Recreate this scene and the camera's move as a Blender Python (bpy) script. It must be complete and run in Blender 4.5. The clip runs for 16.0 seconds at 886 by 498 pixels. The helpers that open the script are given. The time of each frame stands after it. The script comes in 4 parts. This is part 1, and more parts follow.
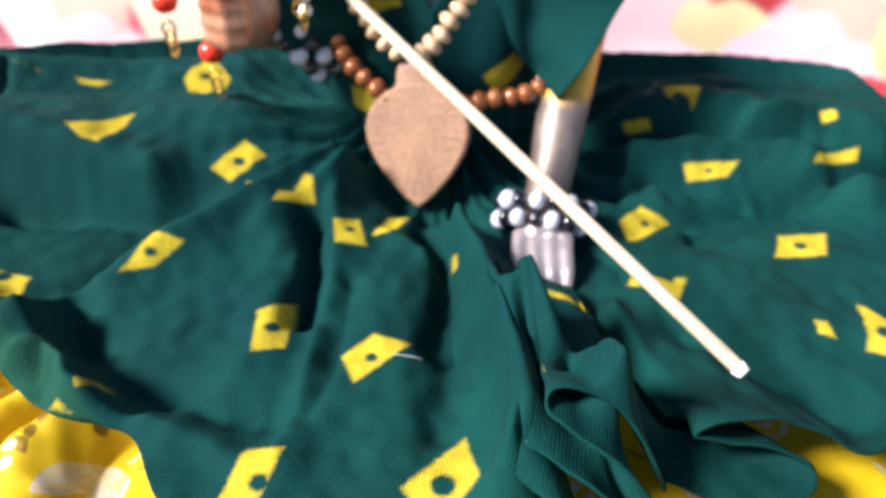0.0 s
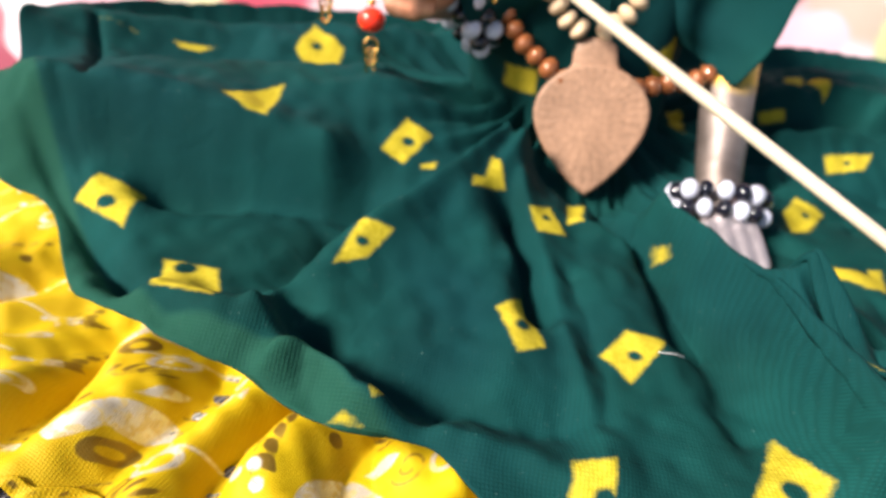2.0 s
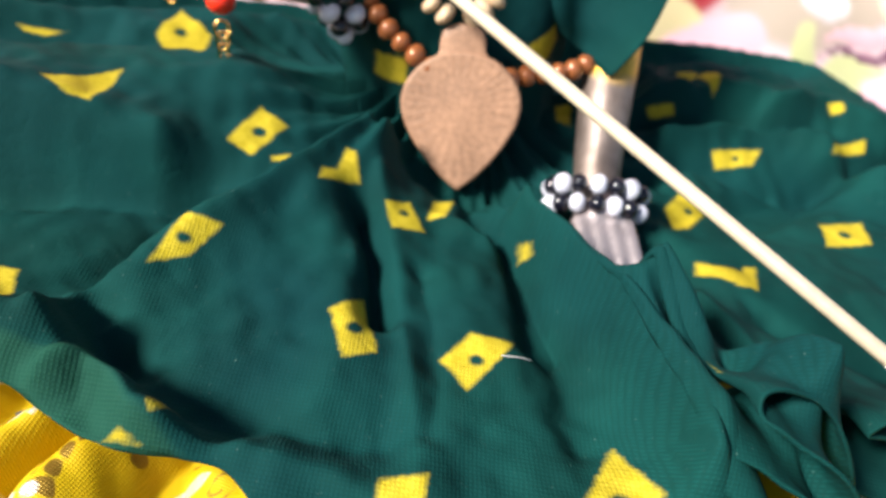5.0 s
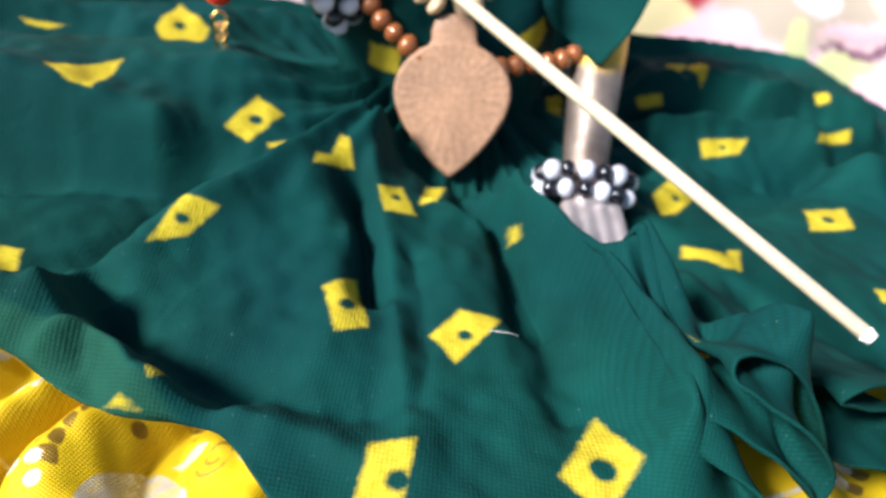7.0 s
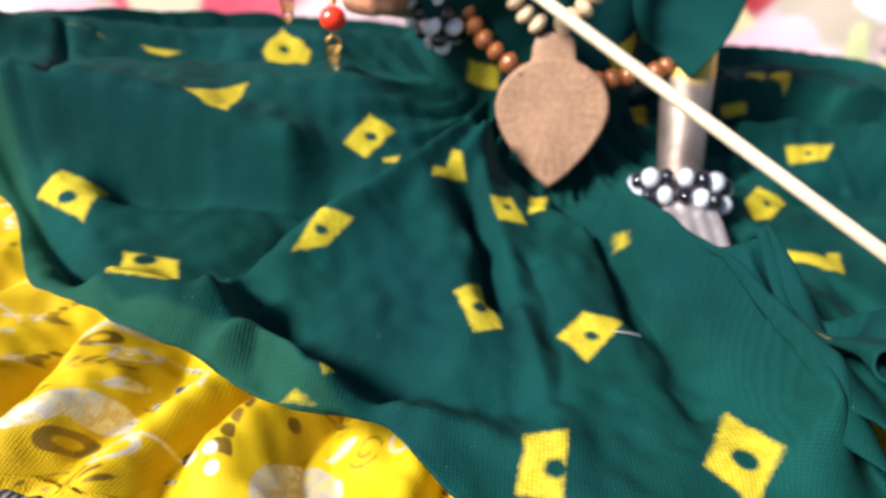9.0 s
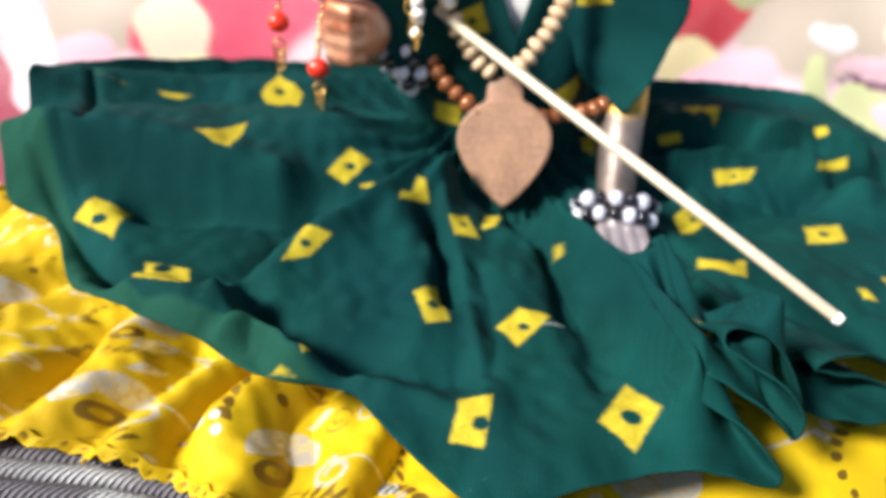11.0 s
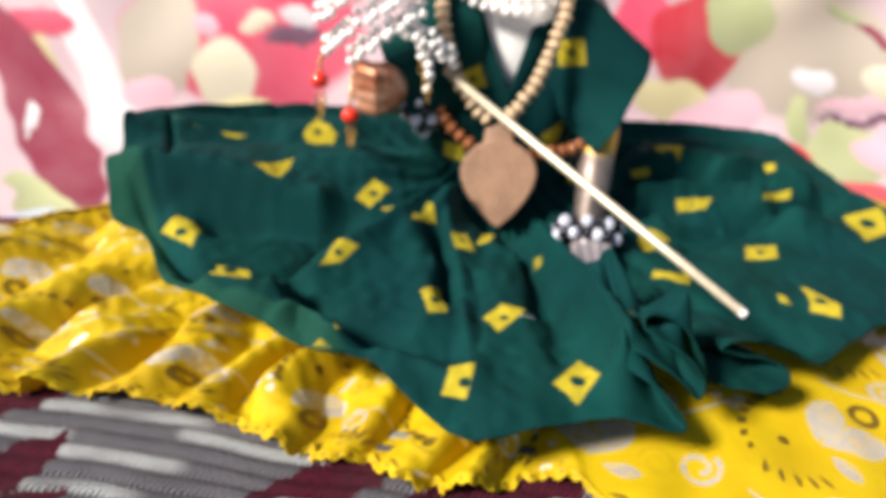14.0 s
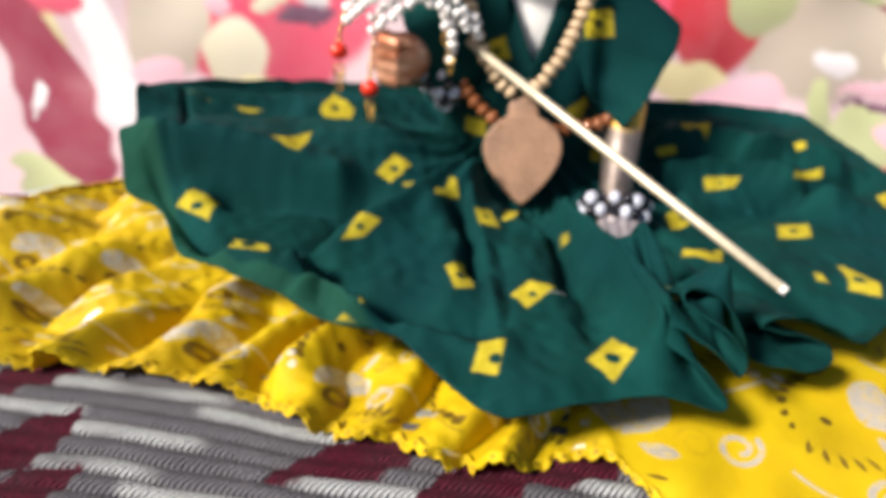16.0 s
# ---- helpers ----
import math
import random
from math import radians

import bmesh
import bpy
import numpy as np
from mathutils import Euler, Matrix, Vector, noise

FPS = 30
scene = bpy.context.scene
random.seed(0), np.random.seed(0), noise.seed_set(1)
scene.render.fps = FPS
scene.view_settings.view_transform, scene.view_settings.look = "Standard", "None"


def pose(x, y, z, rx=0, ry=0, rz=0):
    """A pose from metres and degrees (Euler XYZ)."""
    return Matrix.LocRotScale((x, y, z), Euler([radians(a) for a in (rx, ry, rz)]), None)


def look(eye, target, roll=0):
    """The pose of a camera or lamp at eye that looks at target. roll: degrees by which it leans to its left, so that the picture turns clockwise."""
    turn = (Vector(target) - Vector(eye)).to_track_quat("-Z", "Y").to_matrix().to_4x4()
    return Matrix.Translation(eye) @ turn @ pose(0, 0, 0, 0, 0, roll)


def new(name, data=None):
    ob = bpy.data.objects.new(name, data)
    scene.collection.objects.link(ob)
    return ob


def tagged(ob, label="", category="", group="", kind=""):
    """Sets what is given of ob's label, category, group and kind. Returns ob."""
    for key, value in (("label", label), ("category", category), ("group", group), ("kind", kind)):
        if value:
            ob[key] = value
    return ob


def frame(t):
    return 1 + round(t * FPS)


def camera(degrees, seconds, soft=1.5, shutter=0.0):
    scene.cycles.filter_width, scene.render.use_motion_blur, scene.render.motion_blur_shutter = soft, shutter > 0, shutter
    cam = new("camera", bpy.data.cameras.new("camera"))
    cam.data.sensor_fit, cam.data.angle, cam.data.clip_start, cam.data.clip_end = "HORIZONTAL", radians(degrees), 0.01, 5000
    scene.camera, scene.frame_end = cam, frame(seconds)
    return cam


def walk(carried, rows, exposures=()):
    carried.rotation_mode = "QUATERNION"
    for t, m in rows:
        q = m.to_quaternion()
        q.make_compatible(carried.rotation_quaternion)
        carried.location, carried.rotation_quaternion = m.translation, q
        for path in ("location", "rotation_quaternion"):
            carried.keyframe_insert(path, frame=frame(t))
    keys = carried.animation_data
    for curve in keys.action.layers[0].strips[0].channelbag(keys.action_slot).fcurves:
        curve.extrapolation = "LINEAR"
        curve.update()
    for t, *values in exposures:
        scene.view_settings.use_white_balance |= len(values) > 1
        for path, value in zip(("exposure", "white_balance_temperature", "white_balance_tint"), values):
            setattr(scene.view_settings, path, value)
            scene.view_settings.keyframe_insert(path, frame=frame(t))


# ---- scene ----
cam = camera(64.3, 16.0, soft=2.8)
cam.data.dof.use_dof, cam.data.dof.focus_distance, cam.data.dof.aperture_fstop = True, 0.104, 17.0
METRES, EYE, TILT, LEAN, TURN = 0.32, 0.118, -33.0, 0.0, 0.0
ROWS = [
    (0.0, 0.0, 0.0, 0.0, -0.0, 0.0, -0.0),
    (0.5, -0.0429, 0.0052, 0.0068, -2.48, -0.9, -0.04),
    (1.0, -0.0968, 0.0029, 0.0121, -3.27, -1.19, -0.43),
    (1.5, -0.1545, 0.0059, 0.0094, -4.58, -1.25, -0.36),
    (2.0, -0.2156, 0.0484, 0.0033, -8.1, -1.28, -0.55),
    (2.5, -0.2353, 0.0721, 0.0054, -9.03, -0.96, -0.42),
    (3.0, -0.2495, 0.0752, 0.0049, -8.99, -1.36, -0.49),
    (3.5, -0.2165, 0.0678, 0.0095, -9.23, -0.78, -0.18),
    (4.0, -0.1657, 0.0711, 0.006, -10.36, -0.77, -0.45),
    (4.5, -0.1418, 0.0728, 0.0016, -11.31, -0.83, -0.38),
    (7.0, -0.1346, 0.0561, -0.0154, -11.3, -0.59, -0.1),
    (7.5, -0.1914, 0.0848, -0.0426, -9.46, -1.68, -0.26),
    (8.0, -0.1978, 0.0619, -0.0152, -8.6, -1.31, 0.32),
    (8.5, -0.1974, 0.047, -0.0138, -8.6, -0.38, 0.61),
    (11.0, -0.1749, -0.063, -0.0305, -8.04, 2.29, 1.21),
    (11.5, -0.1948, -0.1705, -0.0567, -7.07, 3.4, 0.47),
    (12.0, -0.1721, -0.2261, -0.0624, -7.19, 4.23, 0.19),
    (12.5, -0.1672, -0.2314, -0.0552, -6.69, 4.28, 0.37),
    (13.0, -0.1634, -0.2237, -0.0508, -6.57, 4.15, 0.38),
    (13.5, -0.1661, -0.2165, -0.0536, -6.29, 3.98, 0.63),
    (14.0, -0.1731, -0.2225, -0.0549, -6.0, 4.49, 0.39),
    (14.5, -0.184, -0.2021, -0.0668, -5.68, 4.46, 0.24),
    (15.0, -0.1883, -0.1909, -0.0775, -5.64, 3.62, 0.14),
    (15.5, -0.1912, -0.1996, -0.0652, -5.49, 4.03, -0.08),
    (16.0, -0.1913, -0.195, -0.0709, -5.72, 3.94, 0.13),
]
# The clip's camera changes its exposure and white balance a little on the way.
LIGHT_ROWS = ((0.0, 1.06, 6300, 14), (3.0, 0.95, 6850, 12), (4.5, 0.93, 6700, 11), (7.0, 1.01, 6200, 8), (7.5, 1.00, 5500, 16), (8.0, 0.95, 5700, 13), (8.5, 0.92, 6400, 9), (11.0, 0.82, 6400, 10), (11.5, 0.70, 6550, 10), (12.0, 0.56, 6750, 11), (12.5, 0.53, 6600, 10), (16.0, 0.48, 6650, 10))
walk(cam, [(t, pose(0, 0, EYE, TILT, LEAN, TURN) @ pose(METRES * x, METRES * y, METRES * z, 90 + pitch, roll, yaw)) for t, x, y, z, yaw, pitch, roll in ROWS],
     exposures=LIGHT_ROWS)

# ---- light: a bright window side behind and to the left, soft sky all round ----
world = bpy.data.worlds.new("daylight")
scene.world = world
world.use_nodes = True
SUN_EL, SUN_AZ = 40.0, -112.0          # height, and turn from straight ahead (minus: to the left)
sky = world.node_tree.nodes.new("ShaderNodeTexSky")
sky.sky_type, sky.sun_disc = "NISHITA", False
sky.sun_elevation, sky.sun_rotation = radians(SUN_EL), radians(SUN_AZ)
background = world.node_tree.nodes["Background"]
background.inputs["Strength"].default_value = 0.056
world.node_tree.links.new(sky.outputs[0], background.inputs["Color"])
sun = new("sun", bpy.data.lights.new("sun", "SUN"))
sun.data.energy, sun.data.angle, sun.data.color = 5.0, radians(13), (1.0, 0.94, 0.86)
toward = Vector((math.sin(radians(SUN_AZ)) * math.cos(radians(SUN_EL)), math.cos(radians(SUN_AZ)) * math.cos(radians(SUN_EL)), math.sin(radians(SUN_EL))))
sun.matrix_world = look(toward, (0, 0, 0))


# ---- materials ----
class Nodes:
    """A small builder for node materials."""

    def __init__(self, name):
        self.mat = bpy.data.materials.new(name)
        self.mat.use_nodes = True
        self.tree = self.mat.node_tree
        self.bsdf = self.tree.nodes["Principled BSDF"]

    def add(self, kind, **sets):
        node = self.tree.nodes.new(kind)
        for key, value in sets.items():
            setattr(node, key, value)
        return node

    def link(self, a, b):
        self.tree.links.new(a, b)

    def coords(self, scale=(1, 1, 1), turn=0.0, tilt=0.0):
        c = self.add("ShaderNodeTexCoord")
        m = self.add("ShaderNodeMapping")
        m.inputs["Scale"].default_value = scale
        m.inputs["Rotation"].default_value = (radians(tilt), 0, radians(turn))
        self.link(c.outputs["Object"], m.inputs["Vector"])
        return m.outputs["Vector"]

    def noise(self, vec, scale, detail=3.0, rough=0.55):
        n = self.add("ShaderNodeTexNoise")
        n.inputs["Scale"].default_value, n.inputs["Detail"].default_value, n.inputs["Roughness"].default_value = scale, detail, rough
        if vec is not None:
            self.link(vec, n.inputs["Vector"])
        return n.outputs["Fac"]

    def attr(self, name):
        return self.add("ShaderNodeAttribute", attribute_name=name)

    def remap(self, val, a, b, c=0.0, d=1.0):
        m = self.add("ShaderNodeMapRange")
        for i, v in enumerate((a, b, c, d)):
            m.inputs[i + 1].default_value = v
        self.link(val, m.inputs[0])
        return m.outputs[0]

    def math(self, op, a, b):
        m = self.add("ShaderNodeMath", operation=op)
        for i, v in enumerate((a, b)):
            if isinstance(v, (int, float)):
                m.inputs[i].default_value = v
            else:
                self.link(v, m.inputs[i])
        return m.outputs[0]

    def mix(self, fac, a, b, blend="MIX"):
        m = self.add("ShaderNodeMix", data_type="RGBA", blend_type=blend)
        for sock, v in ((m.inputs[0], fac), (m.inputs[6], a), (m.inputs[7], b)):
            if isinstance(v, (int, float)):
                sock.default_value = v
            elif isinstance(v, tuple):
                sock.default_value = (*v, 1.0)
            else:
                self.link(v, sock)
        return m.outputs[2]

    def wave(self, vec, scale, axis, distort=0.6):
        w = self.add("ShaderNodeTexWave", wave_type="BANDS", bands_direction=axis, wave_profile="SIN")
        w.inputs["Scale"].default_value, w.inputs["Distortion"].default_value, w.inputs["Detail Scale"].default_value = scale, distort, 0.4
        self.link(vec, w.inputs["Vector"])
        return w.outputs["Fac"]

    def bump(self, height, strength, distance):
        b = self.add("ShaderNodeBump")
        b.inputs["Strength"].default_value, b.inputs["Distance"].default_value = strength, distance
        self.link(height, b.inputs["Height"])
        self.link(b.outputs[0], self.bsdf.inputs["Normal"])

    def sheer(self, col, share):
        """Lets some light through thin cloth."""
        t = self.add("ShaderNodeBsdfTranslucent")
        if isinstance(col, tuple):
            t.inputs["Color"].default_value = (*col, 1.0)
        else:
            self.link(col, t.inputs["Color"])
        m = self.add("ShaderNodeMixShader")
        if isinstance(share, float):
            m.inputs[0].default_value = share
        else:
            self.link(share, m.inputs[0])
        self.link(self.bsdf.outputs[0], m.inputs[1])
        self.link(t.outputs[0], m.inputs[2])
        self.link(m.outputs[0], self.tree.nodes["Material Output"].inputs["Surface"])

    def set(self, **values):
        for key, v in values.items():
            sock = self.bsdf.inputs[key.replace("_", " ")]
            if isinstance(v, (int, float)):
                sock.default_value = v
            elif isinstance(v, tuple):
                sock.default_value = (*v, 1.0) if len(v) == 3 else v
            else:
                self.link(v, sock)
        return self


def plain(name, col, rough=0.5, metal=0.0, grain=600.0, amount=0.18, bump=0.0002, coat=0.0, spec=0.5):
    n = Nodes(name)
    v = n.coords()
    fine, broad = n.noise(v, grain), n.noise(v, grain / 9, 2)
    f = n.math("ADD", n.math("MULTIPLY", fine, 0.5), n.math("MULTIPLY", broad, 0.5))
    low = tuple(c * (1 - amount * 1.6) for c in col)
    high = tuple(min(1.0, c * (1 + amount)) for c in col)
    n.set(Base_Color=n.mix(n.remap(f, 0.3, 0.7), low, high), Roughness=n.remap(broad, 0.3, 0.7, rough * 0.8, min(1, rough * 1.2)), Metallic=metal, Coat_Weight=coat, Specular_IOR_Level=spec)
    n.bump(fine, 0.5, bump)
    return n.mat


def weave(n, pitch, turn, tilt=0):
    """Height of a plain weave with that thread pitch, in metres."""
    v = n.coords((1, 1, 1), turn, tilt)
    k = 0.314 / pitch
    a, b = n.wave(v, k, "X", 2.6), n.wave(v, k * 1.07, "Y", 2.6)
    slub = n.math("MULTIPLY", n.math("SUBTRACT", n.noise(n.coords((1, 9, 1), turn), 160, 2), 0.5), 0.9)
    slub = n.math("ADD", slub, n.math("MULTIPLY", n.math("SUBTRACT", n.noise(n.coords((9, 1, 1), turn), 160, 2), 0.5), 0.9))
    return n.math("ADD", n.math("MULTIPLY", a, b), n.math("MULTIPLY", slub, 0.35)), v


def green_cloth():
    n = Nodes("green cotton muslin")
    w, v = weave(n, 0.00066, 14, -38)
    broad, fine = n.noise(v, 45, 3), n.noise(v, 900, 2)
    g = n.mix(n.remap(broad, 0.34, 0.68), (0.0020, 0.040, 0.037), (0.0042, 0.072, 0.066))
    g = n.mix(n.remap(n.noise(v, 17, 2), 0.42, 0.68, 0.0, 0.8), g, (0.0020, 0.046, 0.054))
    g = n.mix(n.math("MULTIPLY", n.remap(w, 0.0, 0.5, 1.0, 0.0), 0.34), g, (0.001, 0.018, 0.015))
    fleck = n.remap(n.noise(v, 1500, 1), 0.74, 0.80)
    g = n.mix(n.math("MULTIPLY", fleck, 0.25), g, (0.16, 0.30, 0.27))
    y = n.mix(n.remap(fine, 0.3, 0.7), (0.52, 0.41, 0.022), (0.68, 0.55, 0.05))
    y = n.mix(n.math("MULTIPLY", n.remap(w, 0.0, 0.4, 1.0, 0.0), 0.22), y, (0.40, 0.30, 0.01))
    hem_light = n.attr("hem_light").outputs["Fac"]                 # light coming through the hem, put into the colour as paler sage
    g = n.mix(n.math("MULTIPLY", hem_light, n.remap(w, 0.0, 0.5, 0.55, 0.95)), g, (0.024, 0.118, 0.080))
    m = n.attr("motif").outputs["Fac"]
    ragged = n.math("ADD", m, n.math("MULTIPLY", n.math("SUBTRACT", n.noise(v, 700, 3), 0.5), 0.0011))
    n.set(Base_Color=n.mix(n.remap(ragged, -0.0005, 0.0005, 1.0, 0.0), g, y), Roughness=0.85, Specular_IOR_Level=0.12)
    crease = n.math("ABSOLUTE", n.math("SUBTRACT", n.noise(v, 75, 3), 0.5), 0.0)
    crease = n.math("MULTIPLY", n.remap(crease, 0.0, 0.07, 0.0, 1.0), 0.7)
    n.bump(n.math("ADD", n.math("ADD", w, crease), n.math("ADD", n.math("MULTIPLY", broad, 1.6), n.math("MULTIPLY", fine, 1.4))), 0.28, 0.00042)
    n.sheer((0.03, 0.24, 0.15), n.remap(hem_light, 0.0, 1.0, 0.20, 0.42))
    return n.mat


def yellow_cloth():
    n = Nodes("yellow printed cotton")
    w, v = weave(n, 0.0005, 30)
    broad = n.noise(v, 60, 3)
    base = n.mix(n.remap(broad, 0.3, 0.7), (0.67, 0.445, 0.002), (0.80, 0.59, 0.006))
    base = n.mix(n.math("MULTIPLY", n.remap(w, 0.0, 0.4, 1.0, 0.0), 0.14), base, (0.60, 0.32, 0.0))
    ink = n.remap(n.attr("ink").outputs["Fac"], -0.00018, 0.00018, 1.0, 0.0)
    foil = n.remap(n.attr("foil").outputs["Fac"], -0.0002, 0.0002, 1.0, 0.0)
    crackle = n.remap(n.noise(v, 420, 4), 0.42, 0.52)
    foil = n.math("MULTIPLY", foil, n.remap(crackle, 0, 1, 0.40, 1.0))
    c = n.mix(n.math("MULTIPLY", ink, 0.88), base, (0.28, 0.17, 0.035))
    c = n.mix(foil, c, (0.92, 0.87, 0.74))
    shine = n.math("MAXIMUM", n.math("MULTIPLY", foil, 0.55), n.math("MULTIPLY", ink, 0.6))
    n.set(Base_Color=c, Metallic=shine, Roughness=n.remap(shine, 0, 0.7, 0.62, 0.34), Specular_IOR_Level=0.35)
    n.bump(n.math("ADD", w, n.math("MULTIPLY", n.noise(v, 350, 3), 1.2)), 0.34, 0.0003)
    n.sheer((0.75, 0.38, 0.003), 0.22)
    return n.mat


def towel_cloth():
    n = Nodes("ribbed grey and maroon towel")
    v = n.coords((1, 1, 1), 13)
    rib = n.attr("rib").outputs["Fac"]
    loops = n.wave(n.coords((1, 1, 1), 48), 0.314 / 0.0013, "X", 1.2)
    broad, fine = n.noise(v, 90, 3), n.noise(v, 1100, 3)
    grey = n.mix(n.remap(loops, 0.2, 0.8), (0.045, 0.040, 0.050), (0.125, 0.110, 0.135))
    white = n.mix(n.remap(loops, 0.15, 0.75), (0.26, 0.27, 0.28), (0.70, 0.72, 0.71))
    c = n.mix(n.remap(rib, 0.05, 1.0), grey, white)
    maroon = n.mix(n.remap(fine, 0.3, 0.7), (0.035, 0.003, 0.010), (0.12, 0.008, 0.026))
    leaf = n.math("ADD", n.attr("leaf").outputs["Fac"], n.math("MULTIPLY", n.math("SUBTRACT", n.noise(v, 300, 2), 0.5), 0.002))
    c = n.mix(n.remap(leaf, -0.0004, 0.0004, 1.0, 0.0), c, maroon)
    c = n.mix(n.remap(broad, 0.35, 0.75, 0.0, 0.25), c, (0.05, 0.045, 0.05))
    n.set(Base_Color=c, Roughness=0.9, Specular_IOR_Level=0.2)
    n.bump(n.math("ADD", n.math("MULTIPLY", loops, 1.5), fine), 0.8, 0.0008)
    return n.mat


def sheet_cloth():
    n = Nodes("fruit and blossom printed bedsheet")
    v = n.coords()
    w = n.noise(v, 900, 2)
    c = n.attr("print").outputs["Color"]
    c = n.mix(n.remap(n.noise(v, 28, 4), 0.35, 0.7, 0.0, 0.12), c, (0.72, 0.60, 0.60))
    n.set(Base_Color=c, Roughness=0.55, Specular_IOR_Level=0.45, Sheen_Weight=0.1)
    n.bump(w, 0.4, 0.0003)
    n.sheer(c, 0.15)
    return n.mat


GREEN, YELLOW, TOWEL, SHEET = green_cloth(), yellow_cloth(), towel_cloth(), sheet_cloth()
def statue_metal():
    """Pinkish white metal that is worn to copper on the raised hand."""
    n = Nodes("pinkish white metal worn to copper")
    v = n.coords()
    split = n.add("ShaderNodeSeparateXYZ")
    n.link(v, split.inputs[0])
    fine, broad = n.noise(v, 400, 3), n.noise(v, 90, 3)
    pale = n.mix(n.remap(broad, 0.35, 0.65), (0.20, 0.155, 0.135), (0.36, 0.295, 0.265))
    worn = n.mix(n.remap(broad, 0.35, 0.65), (0.36, 0.10, 0.04), (0.74, 0.42, 0.28))
    arm = n.remap(split.outputs[0], 0.024, 0.028)
    # A soft-edged gold-coloured band across the arm.
    gold_band = n.math("MULTIPLY", arm, n.remap(n.math("ABSOLUTE", n.math("SUBTRACT", n.math("ADD", split.outputs[2], n.math("MULTIPLY", broad, 0.006)), 0.0575), 0.0), 0.004, 0.0065, 0.9, 0.0))
    pale = n.mix(gold_band, pale, (0.80, 0.48, 0.06))
    # Red reflection of the bedsheet, painted along the arm's outer edge.
    rim = n.math("SUBTRACT", split.outputs[0], n.math("ADD", n.math("MULTIPLY", split.outputs[2], 0.31), 0.0244))
    red_reflection = n.math("MULTIPLY", n.remap(rim, 0.0, 0.0008), n.remap(split.outputs[2], 0.046, 0.052, 0.0, 0.9))
    pale = n.mix(red_reflection, pale, (0.70, 0.10, 0.04))
    fingers = n.math("MULTIPLY", n.remap(split.outputs[0], 0.010, 0.014), n.remap(split.outputs[1], 0.150, 0.157, 0.9, 0.0))
    pale = n.mix(fingers, pale, (0.52, 0.46, 0.48))
    edge = n.math("ADD", split.outputs[0], n.math("MULTIPLY", n.math("SUBTRACT", broad, 0.5), 0.02))
    n.set(Base_Color=n.mix(n.remap(edge, -0.048, -0.038, 1.0, 0.0), pale, worn), Roughness=n.remap(fine, 0.3, 0.7, 0.44, 0.60), Metallic=0.7)
    n.bump(fine, 0.4, 0.0002)
    return n.mat


SILVER = statue_metal()
WOOD = plain("pale carved wood", (0.335, 0.19, 0.118), 0.62, 0.0, 700, 0.3, 0.0003)
CREAM = plain("cream wooden bead", (0.64, 0.47, 0.30), 0.5, 0.0, 900, 0.2)
BROWN = plain("glossy brown bead", (0.30, 0.10, 0.035), 0.14, 0.15, 400, 0.15, 0.0001, 0.6)
BLACK = plain("black glass bead", (0.006, 0.006, 0.012), 0.12, 0.0, 300, 0.1, 0.0001, 0.5)
WHITE = plain("white glass bead", (0.60, 0.62, 0.73), 0.16, 0.0, 300, 0.06, 0.0001, 0.5)
ROD = plain("pale gold lacquer", (0.74, 0.64, 0.47), 0.36, 0.25, 500, 0.12, 0.0002)
GOLD = plain("gold wire", (0.80, 0.52, 0.16), 0.22, 1.0, 500, 0.12)
RED = plain("red plastic bead", (0.80, 0.035, 0.012), 0.22, 0.0, 400, 0.08, 0.0001, 0.4)
PEARL = plain("silver white bead", (0.95, 0.90, 0.88), 0.16, 0.0, 500, 0.08)
THREAD = plain("white loose thread", (0.7, 0.72, 0.70), 0.8)
LINEN = plain("white cotton vest", (0.84, 0.82, 0.80), 0.8, 0.0, 1200, 0.05)
FOAM = plain("maroon cushion cover", (0.10, 0.010, 0.022), 0.85, 0.0, 900, 0.2)


# ---- building helpers ----
def part(name, bm, material, parent=None, label="", smooth=True):
    """Links a bmesh as one mesh object, under parent if there is one."""
    me = bpy.data.meshes.new(name)
    bm.to_mesh(me)
    bm.free()
    me.materials.append(material)
    if smooth:
        me.shade_smooth()
    ob = new(name, me)
    if parent is not None:
        ob.parent = parent
        ob.matrix_parent_inverse = parent.matrix_world.inverted()
    return tagged(ob, label)


def thing(name, at, label, category, group="", kind=""):
    ob = new(name)
    ob.empty_display_size = 0.005
    ob.location = at
    bpy.context.view_layer.update()
    return tagged(ob, label, category, group, kind)


